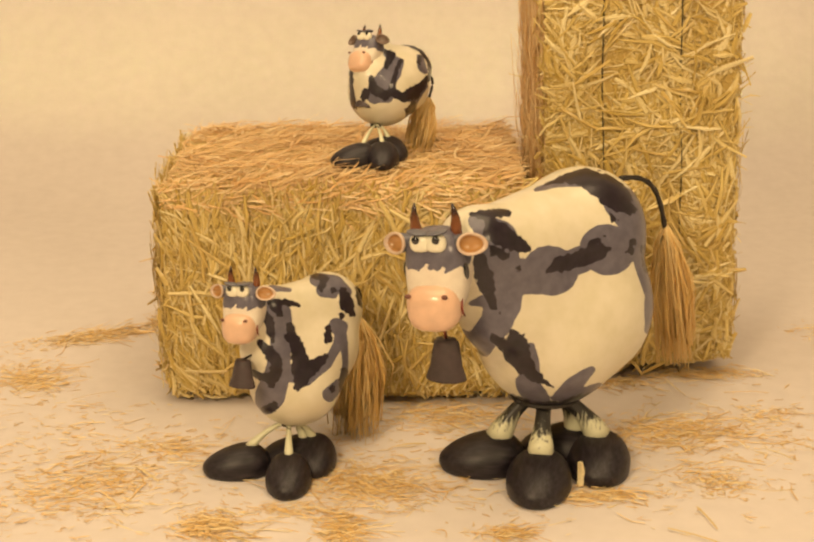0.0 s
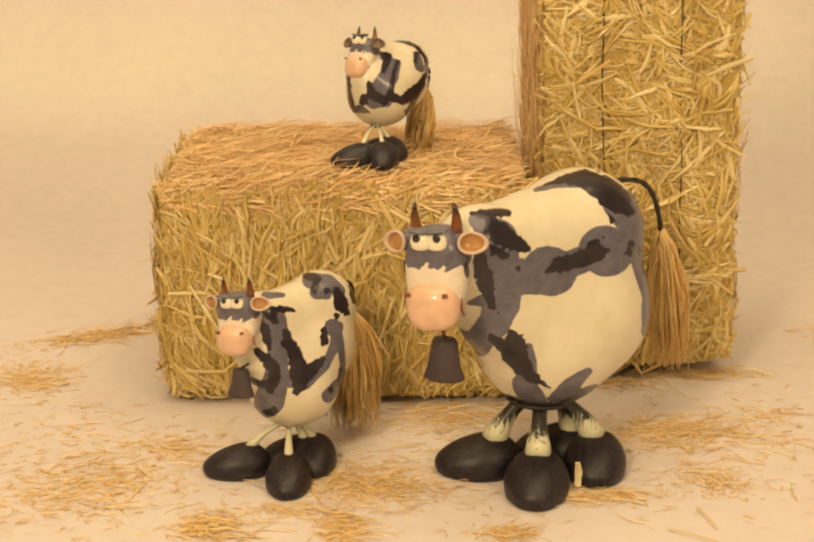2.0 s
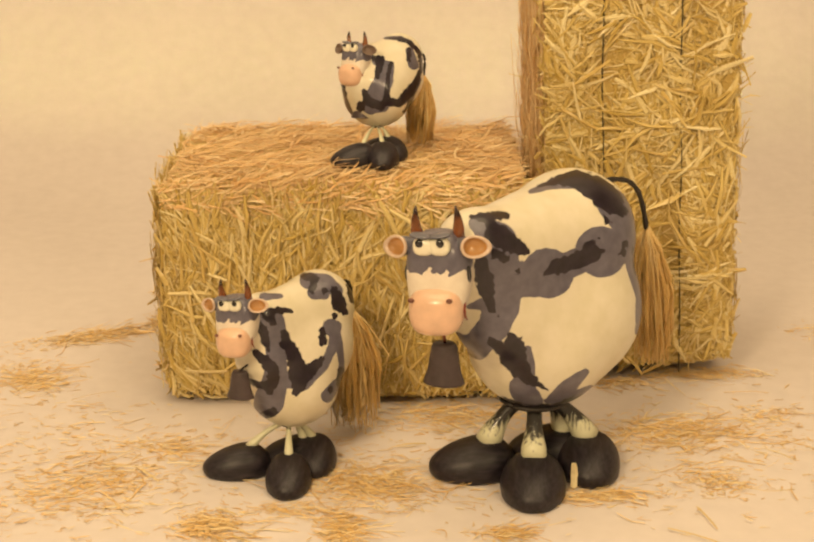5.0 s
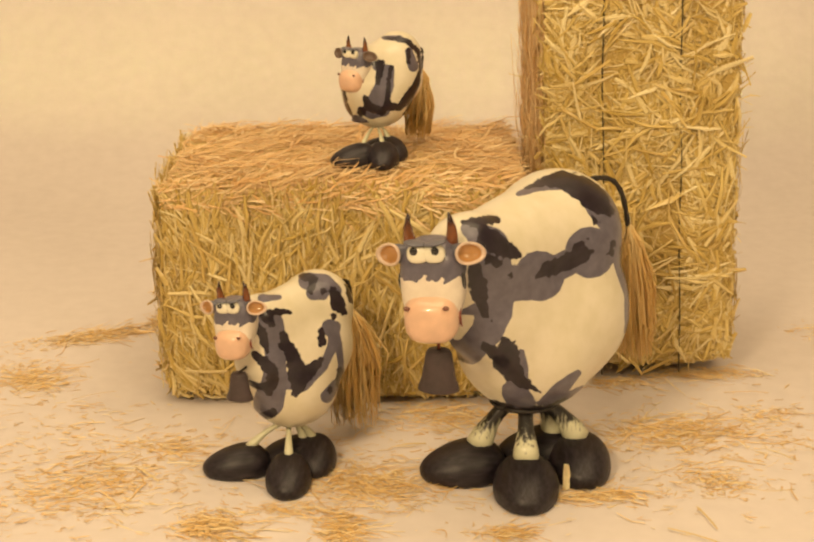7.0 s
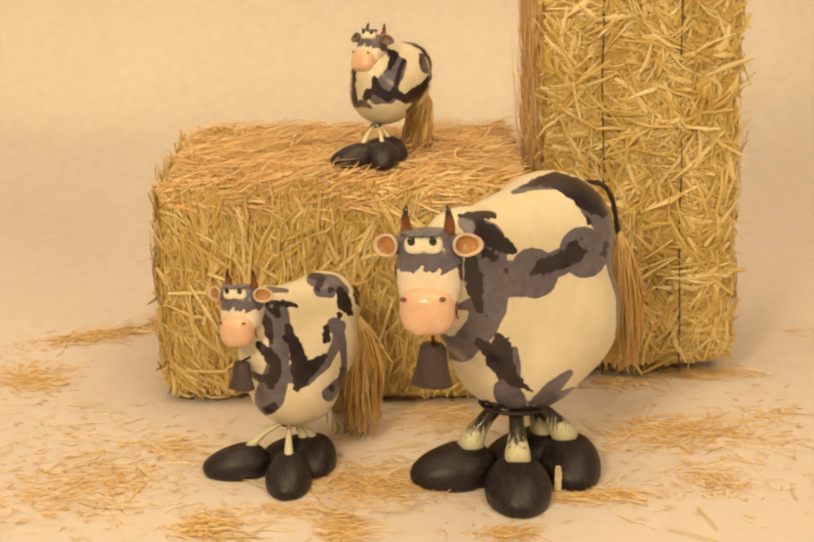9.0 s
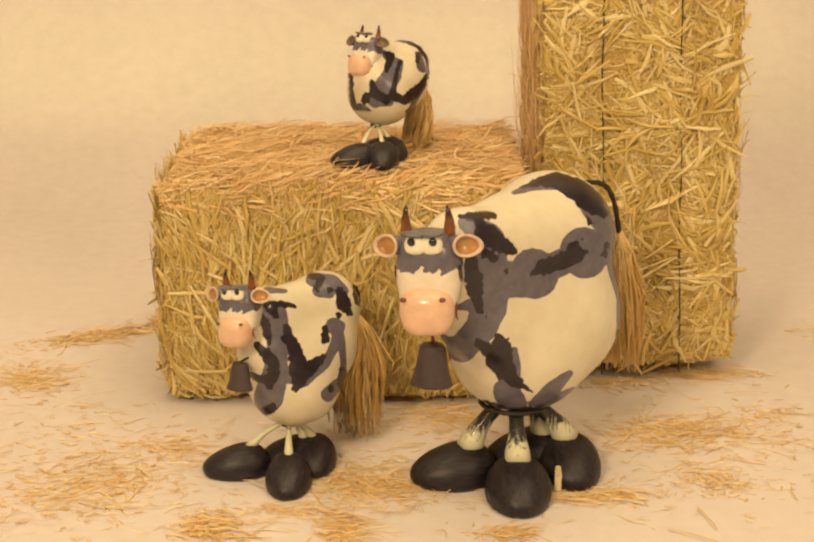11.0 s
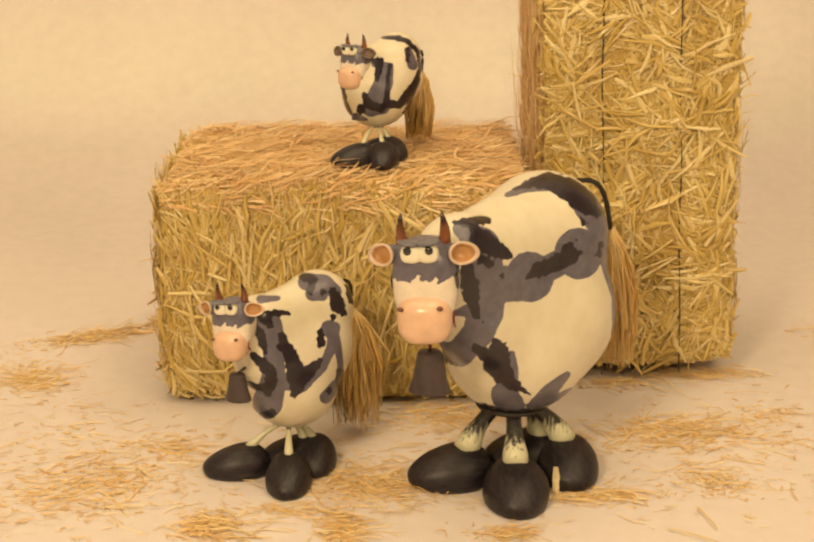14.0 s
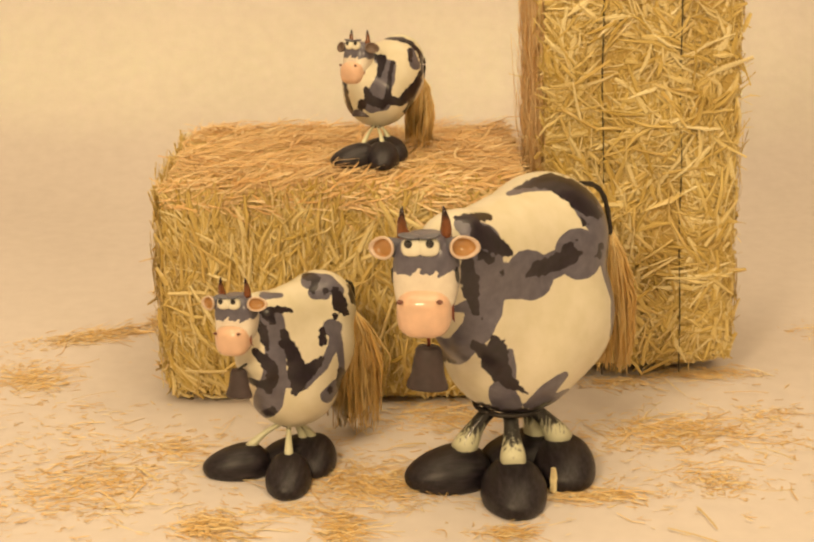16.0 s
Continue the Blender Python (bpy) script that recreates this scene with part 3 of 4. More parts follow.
    throat = hm @ Vector((0.004 * s, 0, (chin - 0.012) * s)) if size > 0.9 else Vector((balls[4][0] + 0.7 * balls[4][2], b.y * 0.6, lift.z + 0.004 * s))
    link_mesh("bell_loop", *tube([lift, lift.lerp(throat, 0.5), throat], [0.0013 * s] * 3, 8), MOUTH if size > 0.9 else CORD, body, label="short bell thong")
    # tail: a black cord arched from the rump, ending in raffia
    t0, t1, t2 = (Vector(q) - Vector((0, 0, hub)) for q in (tail_top, tail_mid, tail_tip))
    pts = []
    for i in range(13):
        f = i / 12
        arch = t0.lerp(t1, f) + Vector((-0.010 * s, 0, 0.014 * s)) * math.sin(math.pi * f)
        pts.append(arch)
    link_mesh("tail_cord", *tube(pts, [0.0018 * s * (1 + 0.3 * (i % 2)) for i in range(13)], 10), CORD, body, label="braided black tail cord")
    tassel(body, t1 + Vector((0, 0, 0.004 * s)), t2, tail_width, 520, int(size * 100))
    return cow, body


paint_big = Daubs((0.769, 0.546, 0.332))
paint_big.gray((0.0873, 0.0119, 0.2190, 0.0065), (0.0807, 0.0251, 0.2088, 0.0122), (0.0781, 0.0289, 0.1900, 0.0108), (0.0747, 0.0272, 0.1734, 0.0113), (0.0728, 0.0239, 0.1567, 0.0128), (0.0760, 0.0198, 0.1409, 0.0111), (0.0761, 0.0038, 0.1219, 0.0101), (0.0714, -0.0124, 0.1189, 0.0064), (0.0726, -0.0151, 0.1226, 0.0045))
paint_big.gray((0.0773, 0.0213, 0.1604, 0.0073), (0.0849, 0.0017, 0.1537, 0.0011))
paint_big.gray((0.0716, 0.0281, 0.1720, 0.0073), (0.0499, 0.0336, 0.1714, 0.0103))
paint_big.gray((0.0362, 0.0363, 0.1763, 0.0178))
paint_big.gray((0.0362, 0.0363, 0.1763, 0.0093), (-0.0139, 0.0457, 0.1835, 0.0095))
paint_big.gray((-0.0139, 0.0457, 0.1835, 0.0187))
paint_big.gray((0.0139, 0.0003, 0.2259, 0.0023), (-0.0046, 0.0033, 0.2280, 0.0038), (-0.0213, 0.0125, 0.2301, 0.0069))
paint_big.gray((-0.0305, 0.0249, 0.2264, 0.0077), (-0.0368, 0.0396, 0.2137, 0.0131), (-0.0410, 0.0466, 0.2001, 0.0108), (-0.0481, 0.0484, 0.1826, 0.0085), (-0.0611, 0.0448, 0.1575, 0.0063), (-0.0583, 0.0524, 0.1396, 0.0039), (-0.0553, 0.0536, 0.1116, 0.0020))
paint_big.gray((0.0518, 0.0323, 0.1210, 0.0030), (0.0459, 0.0308, 0.1047, 0.0042), (0.0426, 0.0214, 0.0847, 0.0099), (0.0316, 0.0199, 0.0703, 0.0108))
paint_big.gray((0.0242, 0.0312, 0.0718, 0.0023), (0.0194, 0.0451, 0.0849, 0.0065), (0.0088, 0.0536, 0.0974, 0.0027))
paint_big.gray((0.0150, 0.0320, 0.0674, 0.0035), (0.0002, 0.0426, 0.0734, 0.0047), (-0.0099, 0.0456, 0.0777, 0.0020))
paint_big.dark((0.0863, 0.0056, 0.2217, 0.0018), (0.0764, 0.0125, 0.2215, 0.0040), (0.0577, 0.0135, 0.2193, 0.0029))
paint_big.dark((0.0803, 0.0169, 0.2183, 0.0043), (0.0804, 0.0235, 0.2114, 0.0083), (0.0687, 0.0283, 0.2028, 0.0069), (0.0585, 0.0305, 0.1969, 0.0040))
paint_big.dark((0.0846, 0.0269, 0.1992, 0.0032), (0.0768, 0.0292, 0.1947, 0.0032))
paint_big.dark((0.0709, 0.0297, 0.1799, 0.0015), (0.0636, 0.0315, 0.1823, 0.0022))
paint_big.dark((0.0949, 0.0213, 0.1957, 0.0047), (0.0902, 0.0216, 0.1820, 0.0061), (0.0839, 0.0193, 0.1684, 0.0055), (0.0793, 0.0187, 0.1584, 0.0040), (0.0750, 0.0216, 0.1501, 0.0011))
paint_big.dark((0.0378, 0.0361, 0.1762, 0.0026), (0.0279, 0.0371, 0.1798, 0.0056), (0.0111, 0.0391, 0.1795, 0.0056), (-0.0017, 0.0416, 0.1824, 0.0068), (-0.0085, 0.0438, 0.1832, 0.0057), (-0.0167, 0.0465, 0.1845, 0.0019))
paint_big.dark((-0.0009, 0.0410, 0.1876, 0.0038), (-0.0115, 0.0436, 0.1936, 0.0011))
paint_big.dark((-0.0382, 0.0496, 0.1860, 0.0015), (-0.0358, 0.0502, 0.1778, 0.0027))
paint_big.dark((0.0025, -0.0023, 0.2269, 0.0011), (-0.0140, 0.0036, 0.2301, 0.0046), (-0.0251, 0.0122, 0.2309, 0.0081), (-0.0308, 0.0270, 0.2251, 0.0104), (-0.0346, 0.0373, 0.2166, 0.0100), (-0.0410, 0.0425, 0.2089, 0.0050))
paint_big.dark((-0.0219, 0.0396, 0.2106, 0.0015), (-0.0238, 0.0436, 0.2042, 0.0019))
paint_big.dark((0.0755, 0.0168, 0.1302, 0.0026), (0.0679, 0.0205, 0.1217, 0.0048), (0.0598, 0.0239, 0.1165, 0.0097), (0.0512, 0.0239, 0.1045, 0.0083), (0.0441, 0.0283, 0.0953, 0.0046), (0.0322, 0.0364, 0.0854, 0.0008))
paint_big.dark((0.0660, 0.0281, 0.1341, 0.0022), (0.0627, 0.0259, 0.1226, 0.0067))
paint_big.dark((0.0592, 0.0310, 0.1297, 0.0026), (0.0547, 0.0285, 0.1169, 0.0052))
paint_big.dark((0.0396, -0.0344, 0.0959, 0.0016), (0.0594, -0.0104, 0.1056, 0.0015))
paint_big.dark((0.0320, -0.0073, 0.0665, 0.0012), (0.0229, 0.0116, 0.0614, 0.0016), (0.0142, 0.0291, 0.0650, 0.0019), (-0.0044, 0.0394, 0.0698, 0.0016))
paint_big.dark((-0.0602, 0.0437, 0.1751, 0.0024), (-0.0638, 0.0437, 0.1556, 0.0020))
paint_med = Daubs((0.661, 0.654, 0.368))
paint_med.gray((0.0302, 0.0053, 0.1487, 0.0035), (0.0151, 0.0081, 0.1461, 0.0019))
paint_med.gray((0.0414, 0.0107, 0.1368, 0.0038), (0.0308, 0.0177, 0.1326, 0.0069), (0.0302, 0.0175, 0.1168, 0.0081), (0.0331, 0.0204, 0.1019, 0.0077), (0.0327, 0.0178, 0.0845, 0.0097), (0.0315, 0.0099, 0.0672, 0.0117), (0.0309, 0.0068, 0.0627, 0.0102))
paint_med.gray((0.0251, 0.0233, 0.0856, 0.0062), (0.0142, 0.0304, 0.0811, 0.0047), (-0.0033, 0.0340, 0.0909, 0.0035), (-0.0128, 0.0352, 0.1052, 0.0039), (-0.0205, 0.0310, 0.1179, 0.0047))
paint_med.gray((-0.0160, 0.0304, 0.1182, 0.0067), (-0.0189, 0.0355, 0.1068, 0.0032), (-0.0212, 0.0362, 0.0893, 0.0024), (-0.0265, 0.0301, 0.0711, 0.0028))
paint_med.gray((-0.0050, 0.0362, 0.0672, 0.0051), (-0.0179, 0.0342, 0.0727, 0.0040))
paint_med.gray((-0.0180, 0.0056, 0.1496, 0.0071), (-0.0274, 0.0146, 0.1478, 0.0071), (-0.0311, 0.0218, 0.1422, 0.0055))
paint_med.gray((-0.0135, 0.0156, 0.1434, 0.0055), (-0.0199, 0.0197, 0.1414, 0.0043))
paint_med.dark((0.0378, 0.0126, 0.1399, 0.0031), (0.0277, 0.0159, 0.1399, 0.0027), (0.0153, 0.0176, 0.1364, 0.0023))
paint_med.dark((0.0352, 0.0153, 0.1373, 0.0046), (0.0330, 0.0171, 0.1319, 0.0027))
paint_med.dark((0.0430, 0.0095, 0.1341, 0.0023), (0.0393, 0.0135, 0.1267, 0.0034), (0.0376, 0.0136, 0.1180, 0.0035), (0.0367, 0.0157, 0.1117, 0.0015))
paint_med.dark((0.0435, 0.0094, 0.1093, 0.0027), (0.0407, 0.0151, 0.1045, 0.0042), (0.0360, 0.0193, 0.0959, 0.0046), (0.0337, 0.0171, 0.0846, 0.0043), (0.0334, 0.0116, 0.0755, 0.0027))
paint_med.dark((0.0339, 0.0173, 0.0855, 0.0035), (0.0385, 0.0081, 0.0812, 0.0027), (0.0426, -0.0008, 0.0843, 0.0019))
paint_med.dark((0.0231, 0.0194, 0.1214, 0.0031), (0.0213, 0.0205, 0.1128, 0.0046), (0.0179, 0.0244, 0.1024, 0.0054), (0.0164, 0.0274, 0.0881, 0.0078), (0.0178, 0.0285, 0.0805, 0.0054), (0.0208, 0.0269, 0.0747, 0.0023))
paint_med.dark((0.0166, 0.0280, 0.0854, 0.0062), (0.0059, 0.0309, 0.0912, 0.0047), (-0.0026, 0.0332, 0.0968, 0.0023))
paint_med.dark((0.0263, 0.0190, 0.1140, 0.0019))
paint_med.dark((-0.0074, 0.0287, 0.1177, 0.0027), (-0.0056, 0.0318, 0.1098, 0.0035))
paint_med.dark((-0.0215, -0.0016, 0.1509, 0.0036), (-0.0236, 0.0068, 0.1505, 0.0036), (-0.0124, 0.0139, 0.1446, 0.0024))
paint_med.dark((-0.0213, 0.0185, 0.1432, 0.0028))
paint_med.dark((-0.0298, 0.0214, 0.1424, 0.0032), (-0.0287, 0.0265, 0.1334, 0.0063), (-0.0331, 0.0288, 0.1256, 0.0028))
paint_med.dark((-0.0222, 0.0280, 0.1247, 0.0024))
paint_med.dark((0.0258, -0.0032, 0.0509, 0.0020), (0.0276, 0.0106, 0.0572, 0.0035))
paint_med.dark((-0.0223, 0.0346, 0.0822, 0.0032), (-0.0256, 0.0300, 0.0690, 0.0028))
paint_med.dark((-0.0079, 0.0363, 0.0714, 0.0028))
paint_med.dark((-0.0518, 0.0155, 0.1396, 0.0020), (-0.0455, 0.0251, 0.1306, 0.0024))
paint_small = Daubs((0.738, 0.645, 0.200))
paint_small.gray((0.0156, 0.0142, 0.0821, 0.0035), (0.0080, 0.0202, 0.0774, 0.0056), (0.0150, 0.0226, 0.0670, 0.0078), (0.0204, 0.0210, 0.0567, 0.0086), (0.0232, 0.0152, 0.0466, 0.0078), (0.0159, 0.0227, 0.0460, 0.0052))
paint_small.gray((-0.0195, 0.0203, 0.0899, 0.0035), (-0.0166, 0.0273, 0.0789, 0.0048))
paint_small.gray((-0.0214, 0.0289, 0.0663, 0.0026), (-0.0116, 0.0280, 0.0522, 0.0031), (0.0024, 0.0283, 0.0467, 0.0026))
paint_small.gray((-0.0128, -0.0016, 0.1002, 0.0018), (-0.0198, 0.0098, 0.1001, 0.0026))
paint_small.dark((0.0194, 0.0101, 0.0848, 0.0022), (0.0112, 0.0156, 0.0834, 0.0035), (0.0151, 0.0172, 0.0772, 0.0030), (0.0200, 0.0190, 0.0695, 0.0022))
paint_small.dark((0.0033, 0.0207, 0.0802, 0.0022), (0.0094, 0.0224, 0.0726, 0.0017), (0.0140, 0.0252, 0.0606, 0.0017), (0.0139, 0.0250, 0.0491, 0.0039), (0.0027, 0.0286, 0.0476, 0.0030), (-0.0106, 0.0288, 0.0561, 0.0039), (-0.0197, 0.0292, 0.0667, 0.0022), (-0.0299, 0.0248, 0.0756, 0.0018), (-0.0323, 0.0200, 0.0880, 0.0022), (-0.0243, 0.0157, 0.0967, 0.0026), (-0.0180, 0.0090, 0.0999, 0.0022), (-0.0130, -0.0041, 0.0999, 0.0009))
paint_small.dark((-0.0205, 0.0189, 0.0918, 0.0018), (-0.0130, 0.0252, 0.0827, 0.0017))
paint_small.dark((0.0291, 0.0131, 0.0579, 0.0022), (0.0253, 0.0137, 0.0494, 0.0039), (0.0174, 0.0211, 0.0452, 0.0035))
paint_small.dark((0.0322, -0.0095, 0.0655, 0.0013), (0.0278, -0.0091, 0.0493, 0.0017), (0.0189, -0.0126, 0.0370, 0.0022))
paint_small.dark((-0.0107, 0.0221, 0.0378, 0.0013), (-0.0192, 0.0229, 0.0466, 0.0018))
paint_small.dark((0.0261, 0.0068, 0.0446, 0.0043))

HEAD = -130.0   # all three cows face out to one side of the lens
big_cow, big_body = cow_figure(
    "large glossy cream cow figurine with black patches on white paper", (0.0905, -0.1387, 0), HEAD,
    ((-0.0363, 0.1839, 0.0466), (-0.0030, 0.1100, 0.0533), (0.0757, 0.1956, 0.0242), (-0.0310, 0.1258, 0.0548), (0.0474, 0.1401, 0.0296)), 0.012, 0.0523, paint_big, 1.0,
    ((0.0397, -0.0284, -38), (0.0384, 0.0308, 38), (-0.0217, 0.0379, 43), (-0.0198, 0.0013, -44)), (0.034, 0.0252, 0.0245), 0.0068,
    (0.1165, 0.0018, 0.2065), 27, (0.1058, 0, 0.1153), (-0.0800, 0, 0.2177), (-0.1393, 0, 0.1640), (-0.160, 0, 0.050), 0.015, -0.041, 5.0)
caught = new("caught_straw", stalk_mesh(40, 0.021, 0.0062))
caught.data.materials[0] = glazed("pale_straw", (0.86, 0.75, 0.46), 0.4, 0.0)
caught.parent = big_cow
caught.matrix_basis = pose(0.0100, 0.0475, 0.0015, 0, -86, 20)
tagged(caught, "pale straw stub caught on the hoof")
med_cow, med_body = cow_figure(
    "medium cream cow figurine with jagged black patches on white paper", (-0.0917, -0.1330, 0), HEAD,
    ((-0.0337, 0.1239, 0.0266), (-0.0042, 0.0715, 0.0345), (0.0282, 0.1318, 0.0147), (-0.0200, 0.0969, 0.0330), (0.0258, 0.0987, 0.0188)), 0.008, 0.0336, paint_med, 0.68,
    ((0.0353, -0.0233, -40), (0.0278, 0.0251, 41), (-0.0110, 0.0155, 43), (-0.0040, -0.0012, -42)), (0.0265, 0.018, 0.0195), 0.0024,
    (0.0533, 0, 0.1475), 24, (0.0560, 0.0050, 0.0862), (-0.0560, 0, 0.1375), (-0.0719, 0, 0.1080), (-0.076, 0, 0.016), 0.020, -0.036, 5.0)
small_cow, small_body = cow_figure(
    "small cream cow figurine with grey patches on a straw bale", (-0.0262, 0.0581, 0.202), HEAD,
    ((-0.0276, 0.0830, 0.0196), (-0.0010, 0.0552, 0.0283), (0.0081, 0.0810, 0.0131), (-0.0159, 0.0676, 0.0266), (0.0149, 0.0635, 0.0175)), 0.006, 0.0238, paint_small, 0.55,
    ((0.0356, 0.0061, -32), (0.0203, 0.0244, 40), (0.0015, 0.0179, 55), (0.0011, 0.0053, -50)), (0.0205, 0.0145, 0.0155), 0.0014,
    (0.0237, 0, 0.0912), 8, (0.0200, 0, 0.0419), (-0.0520, 0, 0.0850), (-0.0600, 0, 0.0640), (-0.056, 0, 0.010), 0.011, -0.036)

# sway of each body on its spring: seconds, and a turn about forward, left and up, in degrees; the small one also lifts, in millimetres
BIG_SWAY = [(0, 0.9, -0.2, 0.3), (0.5, 1.3, -4.1, -1.8), (1, 0.5, -0.2, -0.5), (1.5, 1.9, 0.8, -0.2), (2, 0.3, -1.1, -1.4), (2.5, -0.7, 0.7, 0.4), (3, 1.3, -0.5, -0.7), (3.5, 1.7, -1.9, -1.6), (4, -0.3, -4.3, -3.6), (4.2, -0.1, -0.6, -0.7), (6.3, 0.4, -3.4, -1.1), (6.5, 0.4, -0.8, -0.6)]
BIG_SWAY += [(7, 0.0, 0.0, 0.0), (7.1, 0.5, -0.6, -0.2), (7.2, 0.3, 0.2, -0.1), (7.3, 2.2, -5.0, -0.9), (7.4, 0.6, -2.3, -0.2), (7.5, 0.2, -1.1, -0.7), (7.6, -0.5, 1.1, 0.2), (7.7, 0.1, 1.9, -0.1), (7.8, 0.7, -2.3, -0.3), (7.9, 1.1, -2.9, -0.4), (8, 0.0, -2.4, -1.7), (8.1, 0.9, -1.7, -0.4)]
BIG_SWAY += [(8.2, -0.3, 2.1, 0.1), (8.3, 1.6, -4.8, -0.6), (8.4, 0.9, -2.5, -0.4), (8.5, -0.3, -0.7, -1.2), (9, 0.3, -2.8, -1.3), (11.5, -0.2, -2.1, -1.5), (12, -0.1, -2.0, -1.2), (12.5, 0.1, -2.6, -1.6), (13, -0.0, -3.0, -1.9), (13.5, -0.2, -2.7, -1.8), (14, 0.2, -1.0, -0.6), (14.5, 0.1, -0.6, -0.5)]
BIG_SWAY += [(15, -0.2, -0.1, -0.5), (15.5, 0.0, -1.6, -1.1), (16, 0.0, -2.8, -1.8)]
MED_SWAY = [(0, 1.6, -7.4, -2.4), (0.5, 0.1, -3.4, -1.2), (1, -0.7, -0.5, -0.2), (1.5, -1.0, 1.8, 0.8), (2, 0.1, -2.2, -0.3), (2.5, 0.3, -2.1, -0.3), (3, 1.6, -6.9, -1.6), (3.5, 1.7, -6.4, -1.3), (4, -0.4, -1.4, -0.6), (4.2, 0.7, -1.0, 0.7), (6.3, -0.4, -1.2, -1.0), (6.5, 0.2, 0.1, -0.5)]
MED_SWAY += [(7, 0.0, 0.0, -0.0), (7.1, -0.7, 1.1, 0.6), (7.2, -0.2, 0.6, 0.1), (7.3, 3.1, -6.1, -2.2), (7.4, 0.7, -1.4, -0.6), (7.5, 0.8, -1.4, -0.8), (7.6, -0.3, 0.9, 0.3), (7.7, -0.1, 3.0, 0.1), (7.8, 1.5, -3.7, -1.1), (7.9, 2.4, -5.2, -1.8), (8, 0.8, -1.6, -2.0), (8.1, 1.5, -2.9, -1.2)]
MED_SWAY += [(8.2, -0.5, 0.8, 0.4), (8.3, 1.7, -4.0, -1.3), (8.4, 0.5, -1.9, -0.4), (8.5, -0.2, -0.6, -1.3), (9, 1.8, -6.1, -1.7), (9.2, 1.1, -3.9, -1.4), (11.3, 1.7, -5.0, -3.1), (11.5, 0.5, -1.2, -2.0), (12, 1.1, -4.0, -2.4), (12.5, 1.2, -5.5, -3.4), (13, -0.4, -0.3, -1.2), (13.5, 0.2, -1.6, -1.9)]
MED_SWAY += [(14, -0.4, 0.7, -1.4), (14.5, 0.0, -0.3, -1.0), (15, 1.0, -3.9, -2.8), (15.5, 0.6, -2.3, -1.9), (16, 0.4, -1.6, -1.5)]
SMALL_SWAY = [(0, 10.0, -25.0, -3.0, 2.0), (0.5, 4.3, -7.5, -2.2, 0.3), (1, 2.5, 0.2, -2.8, 0.1), (1.5, 0.1, 1.1, -1.8, 0.0), (2, 6.9, -17.0, -1.8, 0.8), (2.5, 5.3, -11.2, -2.0, 0.4), (3, 6.7, -5.8, -3.4, 0.4), (3.5, 9.5, -24.9, -0.8, 3.4), (4, 5.1, -15.2, -1.0, 0.5), (4.2, 7.0, -9.7, -3.1, 0.5), (6.3, 2.0, -2.1, -0.9, 0.1), (6.5, 1.7, -2.2, -0.6, 0.1)]
SMALL_SWAY += [(7, -0.1, 0.3, 0.0, -0.0), (7.5, 1.3, -3.1, -0.1, 0.1), (8, 5.4, -6.4, -1.9, 0.3), (8.1, 4.2, -8.5, -1.3, 0.3), (8.2, 0.2, -2.8, -0.9, 0.0), (8.3, 7.9, -10.4, -2.3, 0.6), (8.5, 3.6, -16.3, 0.3, 0.3), (9, 5.3, -23.0, 0.5, 3.2), (9.2, 5.6, -6.4, -1.3, 0.3), (11.3, 6.0, -22.0, 0.8, 2.3), (11.5, 4.0, -6.3, -0.5, 0.2), (11.6, 8.6, -18.0, -2.4, 1.0)]
SMALL_SWAY += [(11.7, 3.0, -3.9, -1.2, 0.1), (11.8, 3.0, -3.9, -1.2, 0.1), (11.9, 9.8, -21.3, -2.3, 2.0), (12, 6.9, -19.0, -1.0, 2.6), (12.1, 3.4, -5.5, -1.4, 0.2), (12.2, 6.1, -12.7, -2.0, 0.5), (12.3, 1.9, 0.7, -0.9, 0.1), (12.4, 4.0, -7.1, -1.5, 0.2), (12.5, 2.3, -16.5, 1.0, 2.9), (12.6, 5.3, -10.7, -1.8, 0.4), (12.7, 3.2, -4.6, -1.3, 0.2), (12.8, 3.7, -6.3, -1.5, 0.2)]
SMALL_SWAY += [(12.9, 2.4, -1.5, -1.1, 0.1), (13, 8.8, -10.0, -3.2, 0.7), (13.5, 7.2, -9.0, -2.1, 0.5), (14, 2.9, -2.4, -0.7, 0.1), (14.5, 2.4, -11.1, 0.3, 0.2), (15, 4.6, -6.0, -1.7, 0.3), (15.5, 5.4, -5.7, -1.8, 0.3), (16, 5.6, -8.8, -0.7, 0.3)]
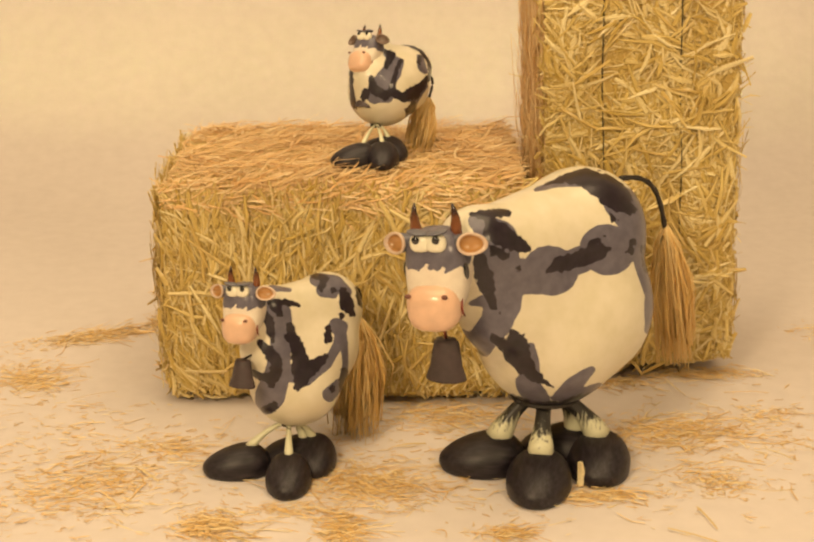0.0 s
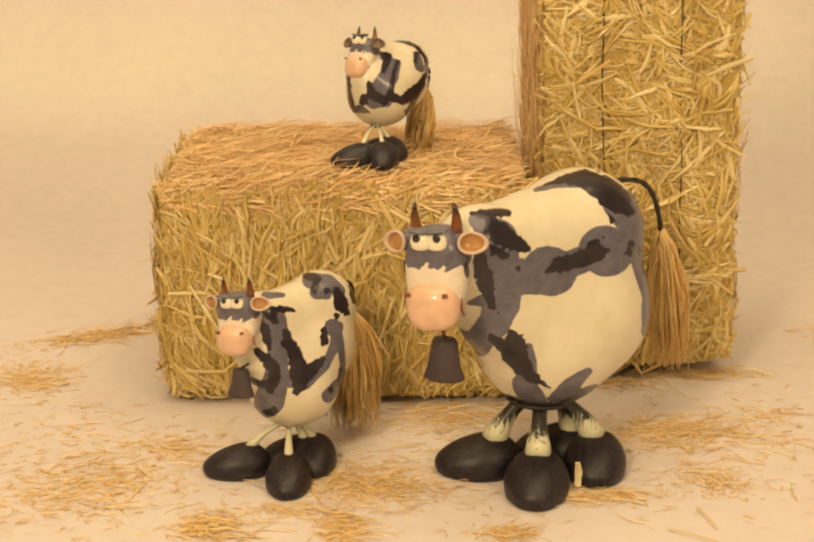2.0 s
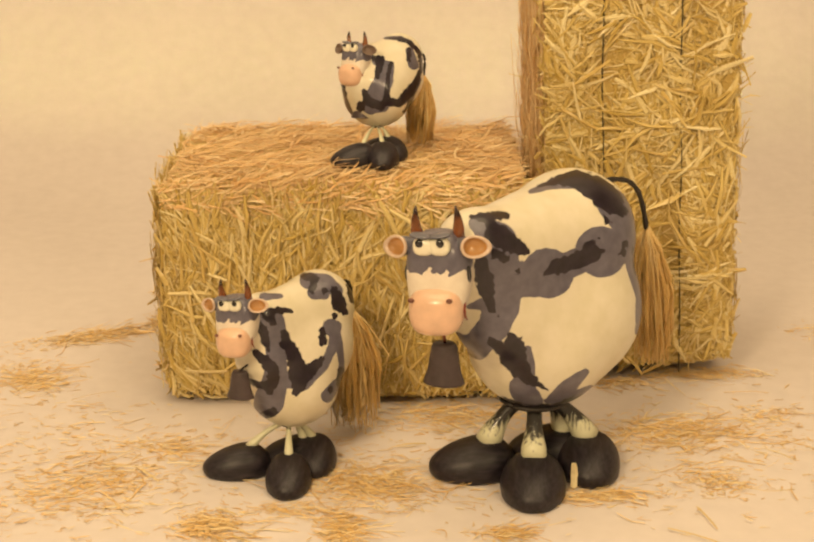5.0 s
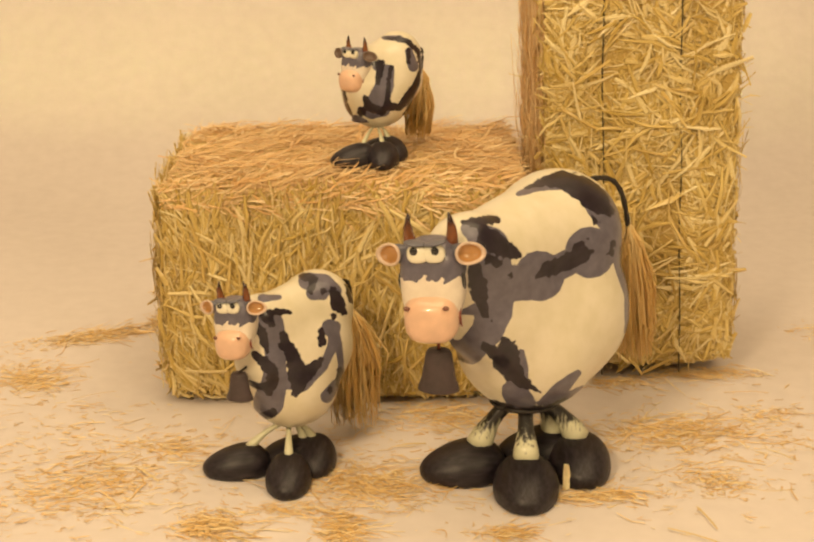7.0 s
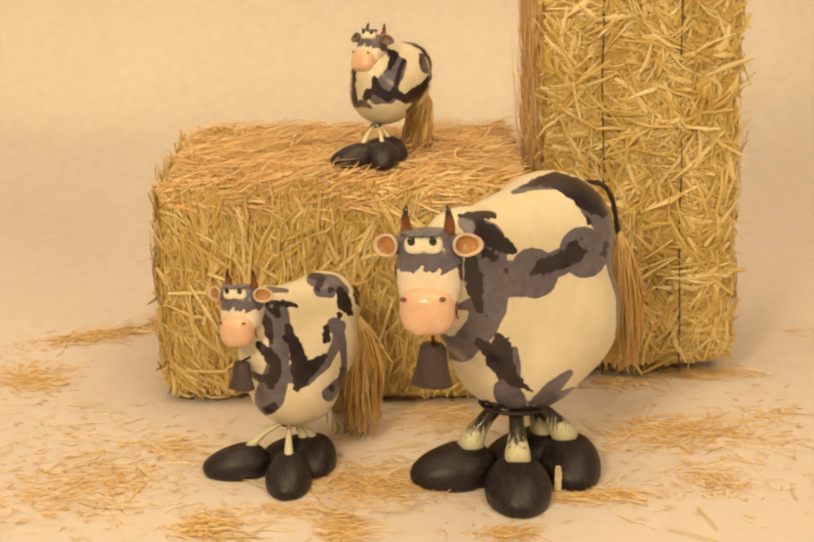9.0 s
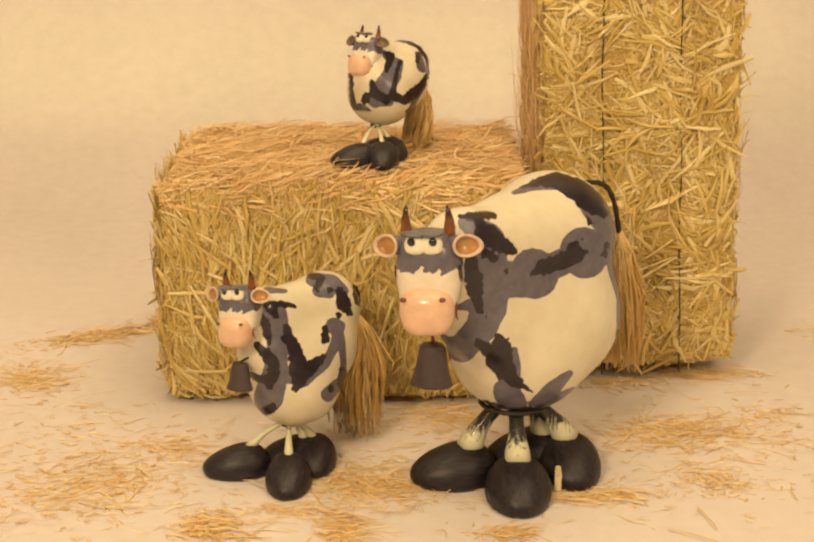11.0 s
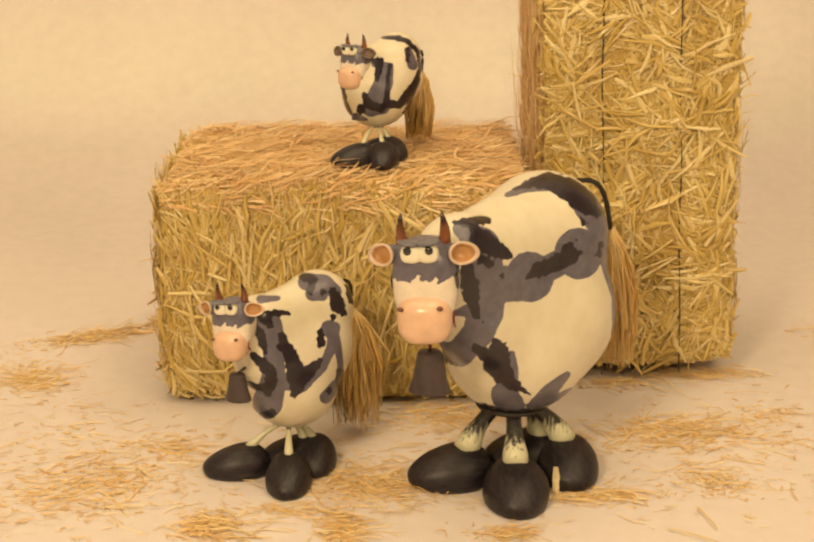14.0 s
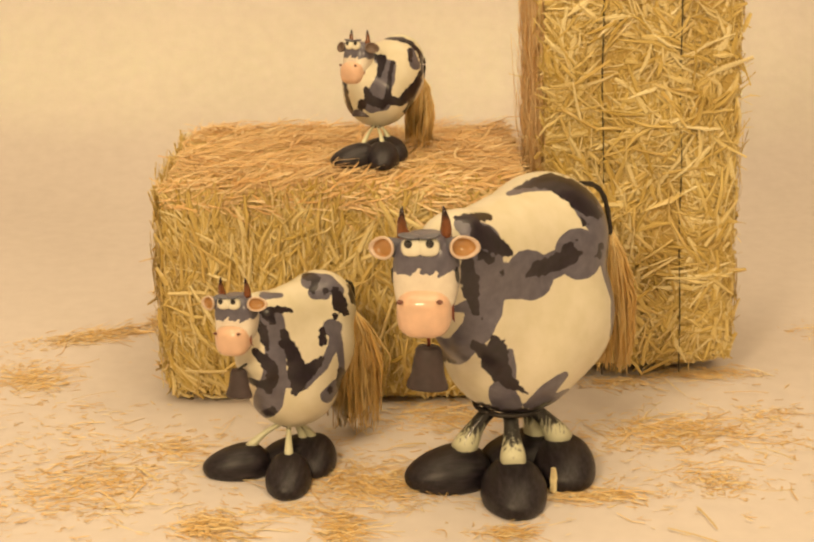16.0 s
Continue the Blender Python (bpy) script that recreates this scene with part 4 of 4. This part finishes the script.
BIG_CREEP = [(0, 0.1073, -0.1302, -138.1), (0.5, 0.1051, -0.1310, -137.5), (1, 0.1054, -0.1316, -138.0), (1.5, 0.1046, -0.1319, -137.1), (2, 0.1035, -0.1322, -135.6), (2.5, 0.1025, -0.1335, -135.1), (3, 0.1014, -0.1334, -134.7), (3.5, 0.1013, -0.1334, -134.1), (4, 0.1010, -0.1338, -133.6), (6.5, 0.0918, -0.1378, -130.5), (7, 0.0905, -0.1387, -130.0), (7.5, 0.0885, -0.1401, -129.9), (8, 0.0823, -0.1428, -127.4), (11.3, 0.0823, -0.1428, -127.4), (13.5, 0.0823, -0.1428, -127.4), (14, 0.0801, -0.1451, -126.9), (15, 0.0792, -0.1455, -126.8), (16, 0.0776, -0.1465, -125.9)]


def sway_rows(rows, hub, reach, period):
    """Poses on the spring; between far-apart rows the body goes on bobbing at its own beat."""
    full = []
    for a, b in zip(rows, rows[1:]):
        full.append(a)
        n = round((b[0] - a[0]) / 0.15) if b[0] - a[0] > 0.25 else 1
        for i in range(1, n):
            f = i / n
            t = a[0] + (b[0] - a[0]) * f
            bob = reach * math.sin(2 * math.pi * t / period) * min(1.0, 2 * f, 2 - 2 * f)
            full.append((t, *(p + (q - p) * f + k * bob for p, q, k in zip(a[1:], b[1:], (-0.3, 1.0, 0.2, -0.2)))))
    full.append(rows[-1])
    out = []
    for t, *turn in full:
        v = Vector([radians(x) for x in turn[:3]])
        lift = turn[3] / 1000 if len(turn) > 3 else 0.0
        out.append((t, Matrix.Translation((0, 0, hub + lift)) @ (Matrix.Rotation(v.length, 4, v) if v.length > 1e-6 else Matrix.Identity(4))))
    return out


def motions():
    walk(big_cow, [(t, pose(x, y, 0, 0, 0, turn)) for t, x, y, turn in BIG_CREEP])
    walk(big_body, sway_rows(BIG_SWAY, 0.0523, 2.0, 0.41))
    walk(med_body, sway_rows(MED_SWAY, 0.0336, 2.2, 0.37))
    walk(small_body, sway_rows(SMALL_SWAY, 0.0238, 5.5, 0.33))


motions()
